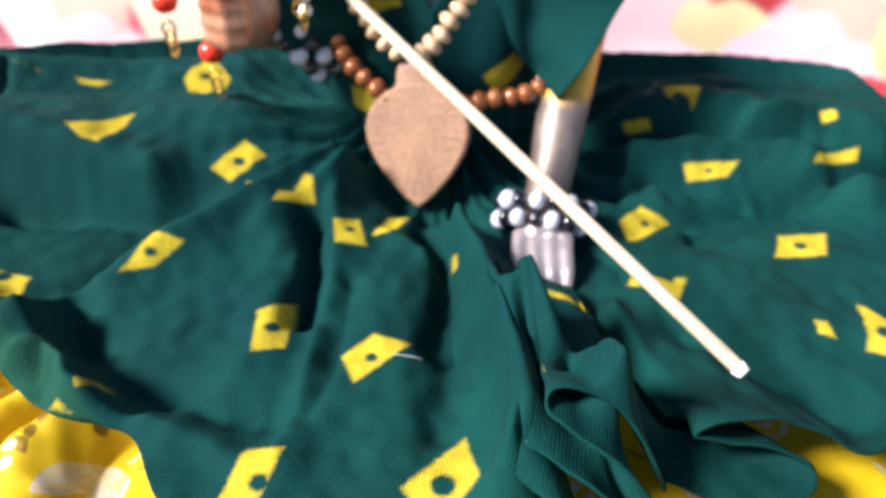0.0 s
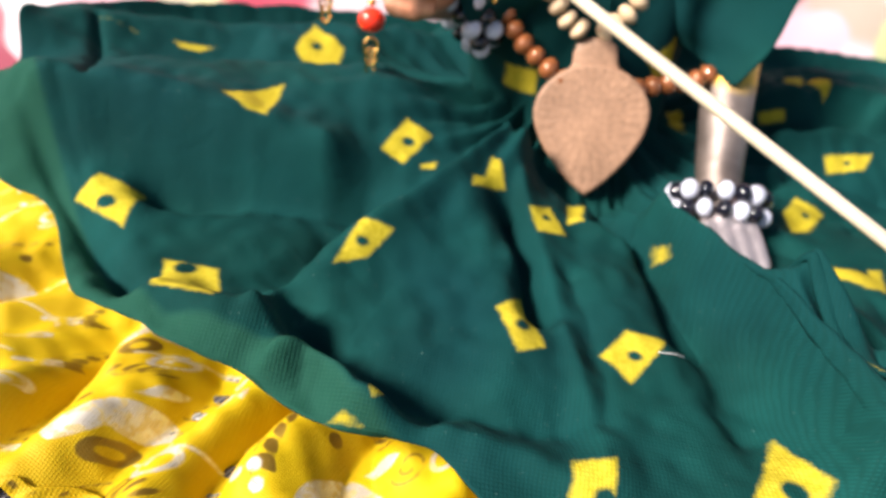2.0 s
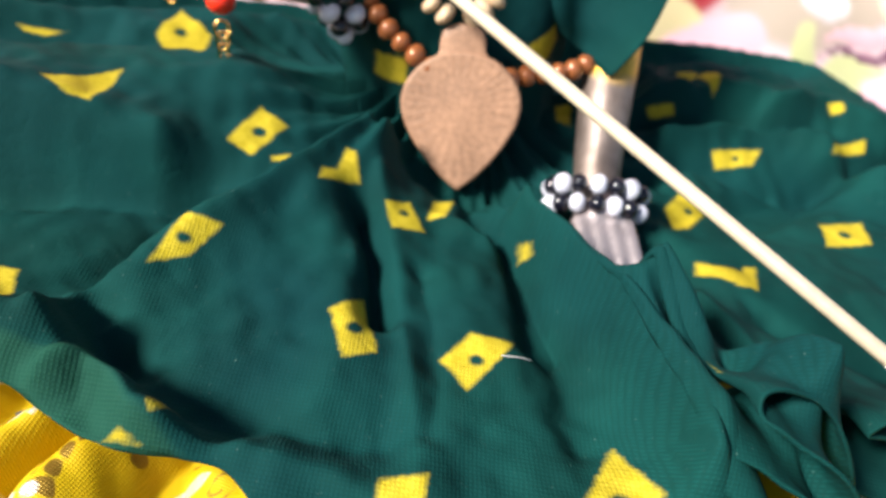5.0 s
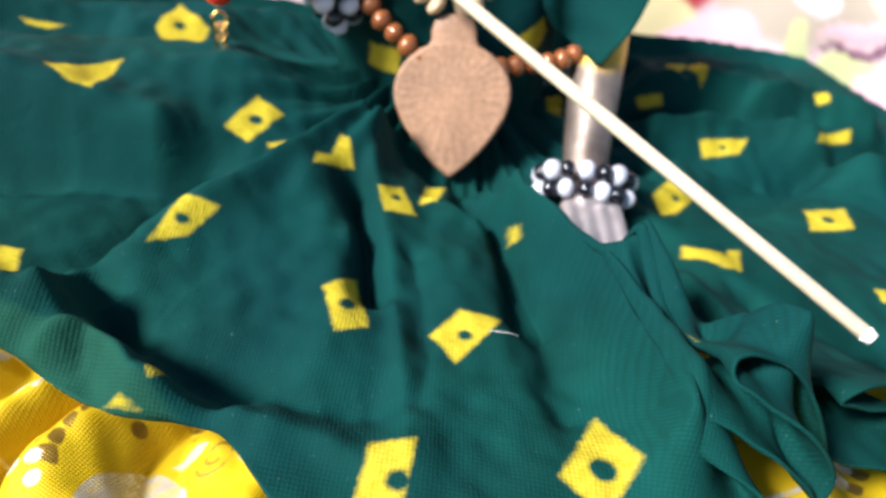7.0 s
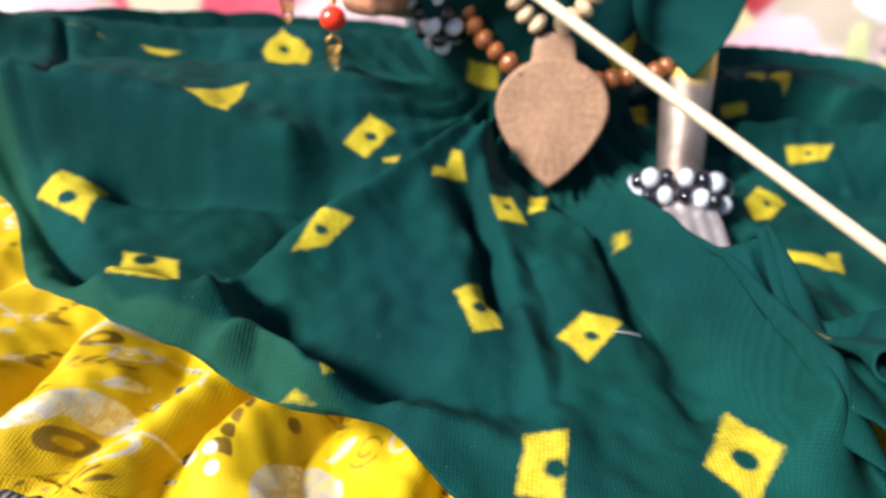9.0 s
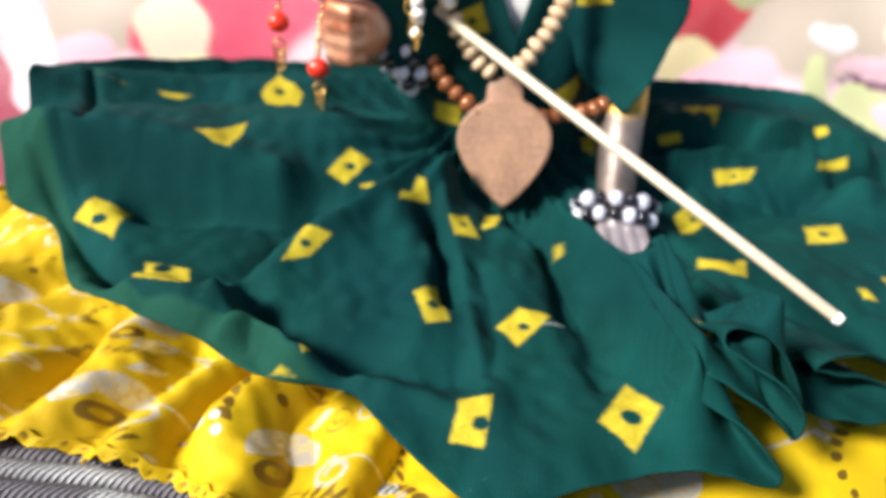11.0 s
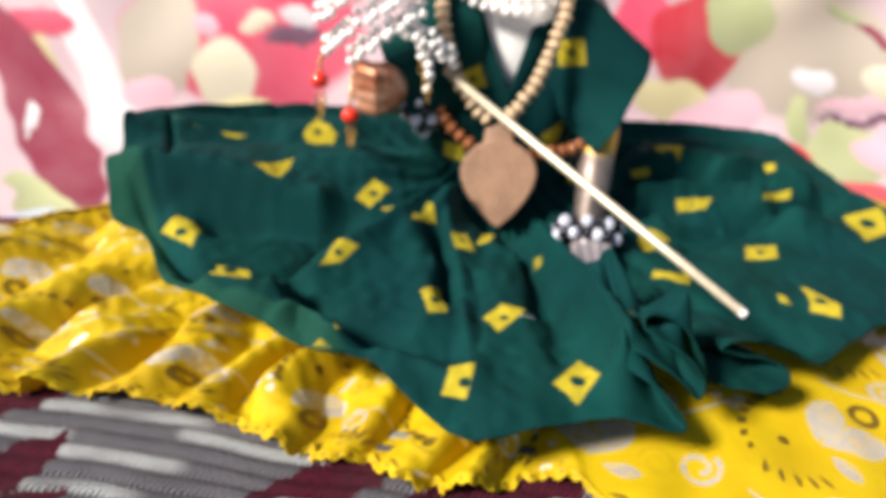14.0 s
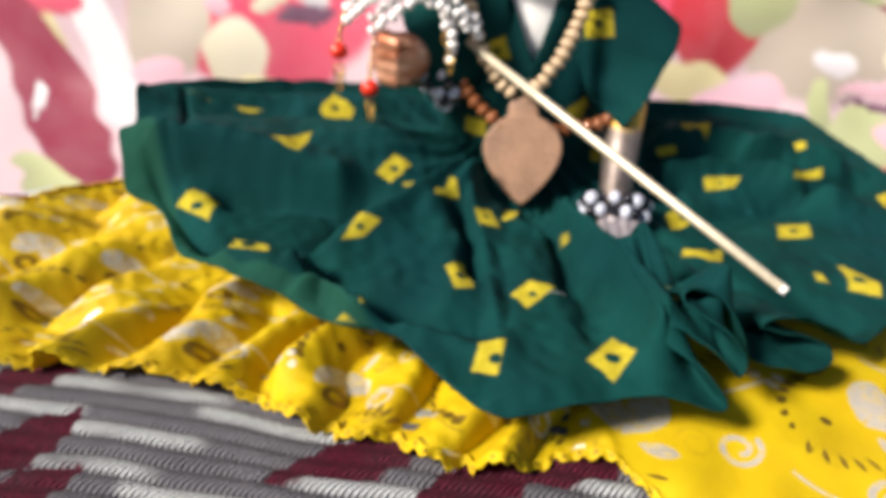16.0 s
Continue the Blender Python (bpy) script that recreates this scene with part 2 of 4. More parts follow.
def grid_object(name, P, material, attrs=None, colors=None, flip=False):
    """A smooth mesh over the points P[i, j] (metres), with float or colour attributes of the same shape."""
    ni, nj = P.shape[:2]
    idx = np.arange(ni * nj).reshape(ni, nj)
    quads = np.stack([idx[:-1, :-1], idx[1:, :-1], idx[1:, 1:], idx[:-1, 1:]], -1).reshape(-1, 4)
    if flip:
        quads = quads[:, ::-1]
    me = bpy.data.meshes.new(name)
    me.vertices.add(ni * nj)
    me.vertices.foreach_set("co", P.reshape(-1).astype(np.float32))
    me.loops.add(quads.size)
    me.loops.foreach_set("vertex_index", quads.reshape(-1).astype(np.int32))
    me.polygons.add(len(quads))
    me.polygons.foreach_set("loop_start", (np.arange(len(quads)) * 4).astype(np.int32))
    me.update(calc_edges=True)
    me.validate()
    for key, a in (attrs or {}).items():
        me.attributes.new(key, "FLOAT", "POINT").data.foreach_set("value", a.reshape(-1).astype(np.float32))
    for key, a in (colors or {}).items():
        full = np.concatenate([a.reshape(-1, 3), np.ones((ni * nj, 1))], 1)
        me.attributes.new(key, "FLOAT_COLOR", "POINT").data.foreach_set("color", full.reshape(-1).astype(np.float32))
    me.materials.append(material)
    me.shade_smooth()
    return new(name, me)


def spline(points, n, closed=False):
    """n points along a smooth curve through the given ones, evenly by arc length."""
    p = np.array(points, float)
    m = len(p)
    pts = []
    for i in range(m - 1):
        a, b, c, d = p[max(i - 1, 0)], p[i], p[i + 1], p[min(i + 2, m - 1)]
        for t in np.linspace(0, 1, 24, endpoint=False):
            pts.append(0.5 * (2 * b + (c - a) * t + (2 * a - 5 * b + 4 * c - d) * t * t + (3 * b - a - 3 * c + d) * t ** 3))
    pts = np.array(pts + [p[-1]])
    s = np.concatenate([[0], np.cumsum(np.linalg.norm(np.diff(pts, axis=0), axis=1))])
    q = np.linspace(0, s[-1], n)
    return np.stack([np.interp(q, s, pts[:, k]) for k in range(p.shape[1])], 1), s[-1]


def tube(bm, pts, radii, seg=14, flat=1.0):
    """Adds a tapered tube along pts, with round ends, to bm."""
    pts = [Vector(p) for p in pts]
    rings = []
    for i, p in enumerate(pts):
        d = (pts[min(i + 1, len(pts) - 1)] - pts[max(i - 1, 0)]).normalized()
        side = d.cross(Vector((0, 0, 1)))
        side = side.normalized() if side.length > 1e-4 else Vector((1, 0, 0))
        up = side.cross(d)
        rings.append([bm.verts.new(p + radii[i] * (math.cos(a) * side + flat * math.sin(a) * up)) for a in [2 * math.pi * k / seg for k in range(seg)]])
    for a, b in zip(rings, rings[1:]):
        for k in range(seg):
            bm.faces.new((a[k], a[(k + 1) % seg], b[(k + 1) % seg], b[k]))
    bm.faces.new(rings[0][::-1])
    bm.faces.new(rings[-1])
    return bm


def ball(bm, at, r, squash=(1, 1, 1), turn=None, u=14, v=9):
    m = Matrix.Translation(at) @ (turn or Matrix.Identity(4)) @ Matrix.Diagonal((r * squash[0], r * squash[1], r * squash[2], 1))
    bmesh.ops.create_uvsphere(bm, u_segments=u, v_segments=v, radius=1, matrix=m)
    return bm


def bead_mesh(name, r, material, squash=0.86):
    """A round bead, flattened where its thread goes through (along x)."""
    bm = ball(bmesh.new(), (0, 0, 0), r, (squash, 1, 1), None, 14, 9)
    me = bpy.data.meshes.new(name)
    bm.to_mesh(me)
    bm.free()
    me.materials.append(material)
    me.shade_smooth()
    return me


def string_beads(owner, curve, meshes, step, jitter=0.0, name="bead", label=None):
    """Threads beads along a curve of points, with the beads as parts of owner."""
    pts, length = spline(curve, 400)
    count = max(2, int(length / step))
    rng = random.Random(int(length * 1e5))
    for i in range(count):
        k = int((i + 0.5) / count * 399)
        d = Vector(pts[min(k + 2, 399)] - pts[max(k - 2, 0)])
        ob = new(name, meshes[i % len(meshes)])
        j = Vector([rng.uniform(-jitter, jitter) for _ in range(3)])
        ob.parent = owner
        ob.matrix_parent_inverse = owner.matrix_world.inverted()
        ob.matrix_basis = Matrix.Translation(Vector(pts[k]) + j) @ d.to_track_quat("X", "Z").to_matrix().to_4x4() @ Matrix.Rotation(rng.uniform(0, 6), 4, "X") @ Matrix.Diagonal((rng.uniform(0.92, 1.06),) * 3 + (1,))


def quad_distance(X, Y, q):
    """Signed distance, minus inside, from a convex four-cornered mark."""
    q = np.array(q, float).reshape(4, 2)
    area = sum(q[i][0] * q[(i + 1) % 4][1] - q[(i + 1) % 4][0] * q[i][1] for i in range(4))
    if area < 0:
        q = q[::-1]
    d = np.full(X.shape, -1.0)
    for i in range(4):
        a, e = q[i], q[(i + 1) % 4] - q[i]
        ln = np.hypot(*e)
        if ln > 1e-6:
            d = np.maximum(d, ((X - a[0]) * e[1] - (Y - a[1]) * e[0]) / ln)
    return d


# ---- the green skirt: a gathered sheet from the waist to the hem ----
WAIST = np.array([-0.004, 0.200])
HEM_LEFT = [(-18, 268, 36), (-60, 266, 39), (-102, 256, 42), (-134, 236, 47), (-146, 214, 51), (-149, 203, 53), (-148, 193, 43), (-147, 173, 47), (-144, 162, 40), (-142, 156, 31), (-130, 149, 28),
            (-119, 124, 27), (-112.5, 117, 28), (-103, 110, 29), (-97, 105, 29), (-91, 102, 28.5), (-85.5, 100.5, 27), (-81, 97, 25.5), (-74, 92, 24.5), (-68, 89, 24), (-61, 87.5, 24)]
HEM_FRONT = [(-54, 85, 23.5), (-46, 73, 22), (-32, 59, 20), (-16, 60, 20), (-1, 63, 21), (13, 61, 22), (25, 60, 19), (19, 65, 28), (11.5, 71, 31.5), (10, 73, 34), (13, 72.5, 36), (20, 69.5, 33), (27, 67, 27.5), (30, 66, 24.5), (31, 67, 28.5),
             (26, 69, 34.5), (19.5, 72, 38.5), (15.5, 75, 40.5), (16, 77, 43), (21, 77, 42.5), (27, 75.5, 39), (32, 74, 33), (35, 73, 26.5), (37, 76, 21)]
HEM_RIGHT = [(37, 77, 22), (44, 75, 20.5), (54, 73, 20.5), (61, 75.5, 21.5), (62, 79, 23.5), (56, 81, 25.5), (46, 80.5, 27), (41, 80, 29), (44, 80.5, 31.5), (54, 83.5, 31), (64, 84, 27), (75, 83.5, 22), (95, 96, 22), (113, 105, 22), (140, 124, 22),
             (158, 150, 24), (160, 172, 27), (150, 196, 30), (152, 236, 30), (150, 260, 31), (120, 266, 33), (80, 268, 34), (40, 262, 36)]
# Ridges (plus) and hollows (minus) of the cloth: height, width on either side of its line, then the points of the line, in millimetres.
FOLDS_A = [(-8.1, 3, 3, -31, 149, -30, 133, -30, 119),
           (2.5, 5, 2.6, -27, 156, -26, 138, -26, 121, -26, 106, -27, 93, -28, 81),
           (-1.6, 2, 5, -21, 130, -21, 113, -22, 101, -25, 91),
           (-10.1, 3.2, 3.2, -4, 154, 1, 142, 1, 128, -0, 113),
           (-4.4, 7, 6, 1, 110, 1, 99, 0, 89),
           (1.2, 7, 7, -9, 130, -10, 115, -10, 102),
           (14.0, 6, 2.8, 3, 146, 8, 128, 11, 108, 12, 94, 12, 81, 10, 74)]
FOLDS_B = [(-10.4, 3.2, 3.2, 21, 114, 23, 100, 23, 90),
           (17.0, 4, 4.5, 17, 110, 22, 99, 25, 90, 27, 80),
           (-9.1, 3, 4, 37, 147, 34, 125, 38, 106, 42, 91),
           (5.2, 4, 10, 33, 140, 37, 122, 38, 105, 42, 89),
           (-15.5, 8, 8, 26, 152, 29, 144, 37, 142),
           (11.0, 9, 4, -29, 169, -44, 152, -57, 141, -72, 132, -81, 121, -83, 111),
           (-7.0, 6, 7, -70, 140, -78, 127, -79, 115, -71, 108)]
FOLDS_C = [(11.1, 7, 3, -116, 120, -101, 105, -89, 100, -82, 100, -75, 102, -71, 99, -67, 92, -58, 86),
           (2.8, 6, 3, -63, 91, -54, 89, -41, 84, -34, 79),
           (-5.0, 6, 6, -80, 119, -72, 104, -64, 99, -52, 97, -41, 93, -33, 92),
           (14.5, 12, 5, -134, 165, -118, 165, -102, 163, -88, 159, -74, 157),
           (-8.8, 7, 6, -107, 153, -90, 154, -76, 153, -65, 152),
           (10.9, 9, 7, -101, 116, -94, 113, -90, 110),
           (-4.0, 3, 3, -137, 165, -126, 149, -116, 133, -107, 121)]
FOLDS_D = [(-0.8, 1.5, 1.5, -129, 165, -119, 143, -110, 125),
           (-2.4, 1.5, 1.5, -135, 215, -128, 185, -124, 167),
           (-8.0, 5, 5, -66, 208, -53, 201),
           (3.4, 4, 4, -25, 168, -30, 142, -33, 133),
           (2.5, 3, 3, -14, 149, -5, 144, 4, 151),
           (6.6, 4, 4, 55, 185, 81, 192, 112, 200, 128, 190),
           (-7.6, 4, 6, 67, 157, 91, 169, 113, 177, 135, 183)]
FOLDS_E = [(-4.8, 5, 4, 49, 159, 69, 165, 92, 173, 113, 180),
           (-7.0, 3, 3.5, 53, 196, 66, 192, 85, 193, 105, 192),
           (-6.0, 3, 3, 46, 174, 59, 180, 73, 175, 84, 173),
           (-4.5, 4, 4, 61, 224, 71, 201, 91, 192, 111, 190),
           (10.1, 14, 8, 58, 204, 72, 202, 90, 200, 103, 186, 112, 169),
           (8.2, 14, 10, 74, 230, 118, 232),
           (3.1, 12, 10, -22, 65, -2, 73, 9, 75)]
FOLDS_F = [(23.8, 34, 34, -150, 185, -100, 185, -60, 190),
           (11.3, 30, 30, 60, 212, 125, 208),
           (4.5, 10, 10, -135, 156, -112, 146),
           (2.8, 7, 7, -40, 145, -37, 112, -40, 100),
           (-8.5, 7, 7, -14, 170, -5, 166, 4, 168),
           (-4.7, 5, 6, 52, 118, 66, 104, 76, 92),
           (2.0, 8, 8, 70, 125, 90, 112, 105, 105)]
FOLDS_G = [(6.4, 8, 8, -88, 220, -66, 226),
           (15.7, 13, 12, -150, 209, -115, 224, -80, 234, -45, 241, -20, 243)]
FOLDS = FOLDS_A + FOLDS_B + FOLDS_C + FOLDS_D + FOLDS_E + FOLDS_F + FOLDS_G


def line_side(X, Y, pts):
    """Distance from a broken line through pts, and on which side of it: 1 left, -1 right."""
    best, side = np.full(X.shape, 9.0), np.zeros(X.shape)
    for a, b in zip(pts, pts[1:]):
        e = b - a
        k = np.clip(((X - a[0]) * e[0] + (Y - a[1]) * e[1]) / (e @ e), 0, 1)
        dx, dy = X - a[0] - k * e[0], Y - a[1] - k * e[1]
        d = np.hypot(dx, dy)
        s = (e[0] * dy - e[1] * dx) / (np.hypot(*e) * np.maximum(d, 1e-9))
        side, best = np.where(d < best, s, side), np.minimum(d, best)
    return best, np.clip(side, -1, 1)


def drape(X, Y):
    """Height of the lying skirt over the bed, in metres."""
    Z = np.full(X.shape, 0.0215)
    for h, wide_l, wide_r, *line in FOLDS:
        d, side = line_side(X, Y, np.array(line, float).reshape(-1, 2) / 1000)
        w = ((wide_l + wide_r) / 2 + (wide_l - wide_r) / 2 * side) / 1000
        Z += h / 1000 * (1 + (d / w) ** 2) ** -1.5
    r = np.hypot(X - WAIST[0], Y - WAIST[1])
    th = np.arctan2(Y - WAIST[1], X - WAIST[0])
    Z += 0.016 * np.exp(-(r / 0.022) ** 2)
    near = np.exp(-np.maximum(r - 0.022, 0) / 0.018) * (1 - 0.6 * np.exp(-((th + 1.57) / 0.35) ** 2))
    Z += near * (0.0030 * np.sin(26 * th + 1.5 * np.sin(3 * th)) + 0.0018 * np.sin(47 * th + 2 * np.sin(5 * th)))
    side = np.exp(-((th - 0.05) / 0.55) ** 2) * np.exp(-np.maximum(r - 0.04, 0) / 0.075) * np.clip((r - 0.02) / 0.02, 0, 1)
    Z += side * (0.0030 * np.sin(31 * th + 2.2 * np.sin(40 * r)) + 0.0015 * np.sin(57 * th - 60 * r))
    Z += 0.0006 * np.exp(-np.maximum(r - 0.03, 0) / 0.06) * np.sin(41 * th + 3 * np.sin(6 * th + 25 * r)) * np.sin(9 * th + 40 * r)
    return np.maximum(Z, 0.0165)


def crumple(X, Y, size, amp, seed):
    """Soft uneven relief from a few crossing waves."""
    rng = np.random.RandomState(seed)
    Z = np.zeros(X.shape)
    for _ in range(9):
        a, f, p = rng.uniform(0, 6.28), rng.uniform(0.6, 1.7) / size, rng.uniform(0, 6.28)
        Z += np.sin(6.28 * f * (X * np.cos(a) + Y * np.sin(a)) + p + 1.3 * np.sin(3 * f * (X * np.sin(a) - Y * np.cos(a))))
    return Z * amp / 3


def soften_line(p, width):
    """The line p, smoothed along itself."""
    k = np.exp(-0.5 * np.linspace(-2.5, 2.5, width) ** 2)
    ends = np.concatenate([np.repeat(p[:1], width // 2, 0), p, np.repeat(p[-1:], width // 2, 0)])
    return np.stack([np.convolve(ends[:, i], k / k.sum(), "same")[width // 2: width // 2 + len(p)] for i in range(p.shape[1])], 1)


def skirt_points(nu=1250, nv=240):
    hem, length = spline(np.array(HEM_LEFT + HEM_FRONT + HEM_RIGHT) / 1000, nu)
    calm = soften_line(hem, 121)
    out = calm[:, :2] - WAIST
    ring = WAIST + 0.02 * out / np.linalg.norm(out, axis=1)[:, None]
    v = np.linspace(0, 1, nv)[None, :]
    late = v ** 4.5
    X = ring[:, :1] * (1 - v) + calm[:, :1] * v + (hem[:, :1] - calm[:, :1]) * late
    Y = ring[:, 1:2] * (1 - v) + calm[:, 1:2] * v + (hem[:, 1:2] - calm[:, 1:2]) * late
    top = drape(hem[:, 0], hem[:, 1])[:, None]
    power = 11 - 6.5 * np.exp(-(((hem[:, :1] - 0.030) / 0.030) ** 2 + ((hem[:, 1:2] - 0.072) / 0.02) ** 2) ** 2)
    power = power + 7 * np.exp(-((hem[:, :1] + 0.092) / 0.03) ** 2) * (hem[:, 1:2] < 0.16)
    Z = drape(X, Y) + (hem[:, 2:] - top) * v ** power + crumple(X, Y, 0.03, 0.0004, 3) + crumple(X, Y, 0.011, 0.00024, 4)
    return np.stack([X, Y, Z], -1)


# Dyed marks: four corners and the undyed eye (across, and ahead plus 0.7 times the height), the radius of the eye, in millimetres, and the place along the hem.
MARKS_A = [(-120.2, 177.6, -111.5, 172.7, -113.0, 160.4, -125.0, 170.7, -117.6, 168.3, 2, 0.249),
           (-103.7, 150.8, -93.3, 148.1, -90.8, 135.4, -102.0, 139.1, -99.3, 148.1, 2.1, 0.277),
           (-65.3, 160.1, -58.6, 157.7, -64.1, 149.9, -70.7, 147.6, -65.1, 153.7, 1.3, 0.307),
           (-53.4, 202.8, -47.3, 197.0, -54.9, 185.5, -60.1, 189.8, -53.5, 193.4, 1.6, 0.268),
           (-95.5, 200.5, -83.2, 211.1, -85.8, 193.2, -89.9, 194.1, -88.6, 199.7, 0, 0.239),
           (-77.8, 262.2, -69.0, 250.1, -74.5, 225.7, -82.9, 247.6, -76.8, 249.7, 1.6, 0.123),
           (-34.6, 185.0, -32.8, 184.2, -31.8, 175.8, -37.4, 176.0, -34.2, 180.3, 0, 0.323),
           (-40.0, 177.1, -36.2, 177.9, -31.8, 175.8, -40.6, 173.4, -37.2, 176.1, 0, 0.323)]
MARKS_B = [(-26.5, 169.8, -21.0, 171.2, -18.6, 161.9, -25.7, 161.5, -22.8, 166.9, 1.1, 0.360),
           (-13.9, 175.9, -9.0, 176.9, -13.5, 167.1, -17.4, 166.0, -13.5, 171.5, 0, 0.382),
           (-39.2, 136.1, -32.5, 140.2, -31.7, 124.8, -37.7, 123.4, -35.1, 130.7, 1.5, 0.360),
           (-14.2, 129.3, -6.5, 126.7, -17.2, 115.7, -20.5, 123.3, -14.4, 122.6, 1.3, 0.397),
           (-50.8, 185.7, -46.7, 187.0, -47.5, 184.6, -50.5, 184.3, -48.9, 185.4, 0, 0.286),
           (2.4, 157.8, 3.3, 156.5, 3.1, 153.1, 2.3, 153.4, 2.8, 155.2, 0, 0.435),
           (-64.6, 114.8, -63.3, 113.3, -62.3, 112.6, -64.2, 112.0, -63.6, 113.2, 0, 0.337),
           (-69.0, 109.7, -67.1, 108.5, -65.8, 106.9, -70.9, 108.1, -68.2, 108.3, 0, 0.333)]
MARKS_C = [(3.9, 101.8, 5.8, 93.1, -1.8, 82.8, -6.8, 91.1, -0.0, 91.5, 2.1, 0.419),
           (-33.4, 98.9, -26.8, 99.0, -30.5, 86.0, -36.5, 88.2, -30.0, 92.0, 1.8, 0.383),
           (54.5, 184.7, 61.6, 178.6, 50.2, 168.6, 47.4, 177.6, 54.4, 177.2, 1.2, 0.722),
           (69.5, 203.3, 86.0, 205.2, 81.4, 198.5, 70.4, 197.5, 76.7, 201.1, 0.87, 0.785),
           (86.1, 169.4, 98.0, 169.6, 93.5, 159.7, 81.4, 159.2, 89.1, 164.0, 1.5, 0.732),
           (46.7, 155.2, 53.8, 149.5, 53.1, 142.7, 44.5, 150.1, 49.5, 149.4, 0, 0.672),
           (55.6, 151.6, 57.4, 150.8, 53.5, 142.9, 49.2, 144.6, 53.9, 147.5, 0, 0.675),
           (70.0, 242.8, 82.3, 253.4, 76.7, 232.0, 74.6, 226.7, 68.3, 227.8, 2.9, 0.823)]
MARKS_D = [(106.2, 204.9, 120.5, 209.3, 119.2, 204.2, 104.7, 201.2, 112.7, 204.9, 0, 0.798),
           (79.0, 133.9, 81.3, 133.4, 81.3, 128.5, 78.4, 129.8, 80.0, 131.4, 0, 0.685),
           (92.1, 140.3, 97.4, 128.7, 94.3, 120.9, 86.8, 125.0, 92.1, 130.0, 1.9, 0.694),
           (137.8, 191.9, 156.1, 198.4, 152.2, 180.4, 135.0, 171.6, 145.8, 186.7, 3.1, 0.787),
           (53.7, 222.4, 61.7, 223.4, 62.4, 220.0, 55.5, 219.2, 58.4, 221.2, 0, 0.817),
           (30.5, 229.9, 34.5, 226.4, 29.9, 214.5, 26.3, 215.8, 30.3, 221.7, 0, 0.821),
           (112.0, 224.4, 115.9, 225.0, 115.8, 220.9, 112.4, 219.9, 114.0, 222.6, 0, 0.818)]
MARKS_BACK = [(-138.0, 249.6, -124.6, 245.2, -130.1, 242.3, -133.9, 248.3, -131.7, 246.4, 0, 0.147),
              (-115.8, 245.4, -105.5, 245.7, -108.9, 243.0, -114.0, 243.3, -111.1, 244.3, 0, 0.139),
              (20.5, 146.6, 34.0, 139.0, 34.0, 137.3, 20.5, 144.7, 27.2, 141.9, 0, 0.594),
              (18.0, 119.1, 20.0, 121.6, 20.0, 110.5, 17.0, 113.3, 18.8, 116.1, 0, 0.484)]
MOTIF_GROUPS = (MARKS_A, MARKS_B, MARKS_C, MARKS_D, MARKS_BACK)
skirt_P = skirt_points()
motif = np.full(skirt_P.shape[:2], 0.01)
hem_share = np.linspace(0, 1, len(skirt_P))[:, None]
slope_Y = skirt_P[..., 1] + 0.7 * skirt_P[..., 2]
for group in MOTIF_GROUPS:
    for q in group:
        d = quad_distance(skirt_P[..., 0], slope_Y, np.array(q[:8]) / 1000)
        if q[10] > 0:
            d = np.maximum(d, q[10] / 1000 - np.hypot(skirt_P[..., 0] - q[8] / 1000, slope_Y - q[9] / 1000))
        motif = np.minimum(motif, np.where(np.abs(hem_share - q[11]) < 0.045, d, 0.01))
HEM_FOLD = (-137, 176, -131, 162, -123, 145, -112, 124, -99, 111, -88, 106.5, -81.5, 104.5, -75, 103, -71, 99, -67, 92, -58, 86, -40, 79)


def hem_light_mask(X, Y):
    """1 outside the line where the hem folds over, where transmitted light is painted, 0 inside it."""
    line = np.array(HEM_FOLD, float).reshape(-1, 2) / 1000
    d, side = line_side(X, Y, line)
    out = np.clip(-side * d / 0.0012 + 0.3, 0, 1) * np.clip((-0.050 - X) / 0.014, 0, 1)
    return out * (d < 0.04) * (Y < 0.175)


hem_light = hem_light_mask(skirt_P[..., 0], skirt_P[..., 1])
skirt = thing("skirt", (-0.004, 0.16, 0.02), "dark green cotton doll skirt with yellow square motifs, spread out", "skirt")
for name, a, b in (("gathered_waist", 0, 19), ("flared_cloth", 18, None)):
    ob = grid_object(name, skirt_P[:, a:b], GREEN, {"motif": motif[:, a:b], "hem_light": hem_light[:, a:b]}, flip=True)
    ob.parent = skirt
    ob.matrix_parent_inverse = skirt.matrix_world.inverted()
    solid = ob.modifiers.new("thickness", "SOLIDIFY")
    solid.thickness, solid.offset = 0.0006, -1.0

# ---- the yellow underskirt with its ruffled edge ----
FRILL_LEFT = [(-110, 238, 14), (-157, 194, 18), (-182, 170, 18), (-216, 150, 14), (-205, 112, 6), (-157, 100, 4), (-138, 98, 4), (-115, 94, 4), (-91, 83, 4), (-74, 73, 3), (-59, 70, 3), (-44, 61, 3), (-25, 58, 3), (-4, 62, 3)]
FRILL_RIGHT = [(4, 50, 3), (20, 30, 3), (60, 8, 3), (130, -6, 3), (210, 20, 3), (240, 110, 3), (215, 220, 4), (130, 275, 10), (60, 280, 14)]


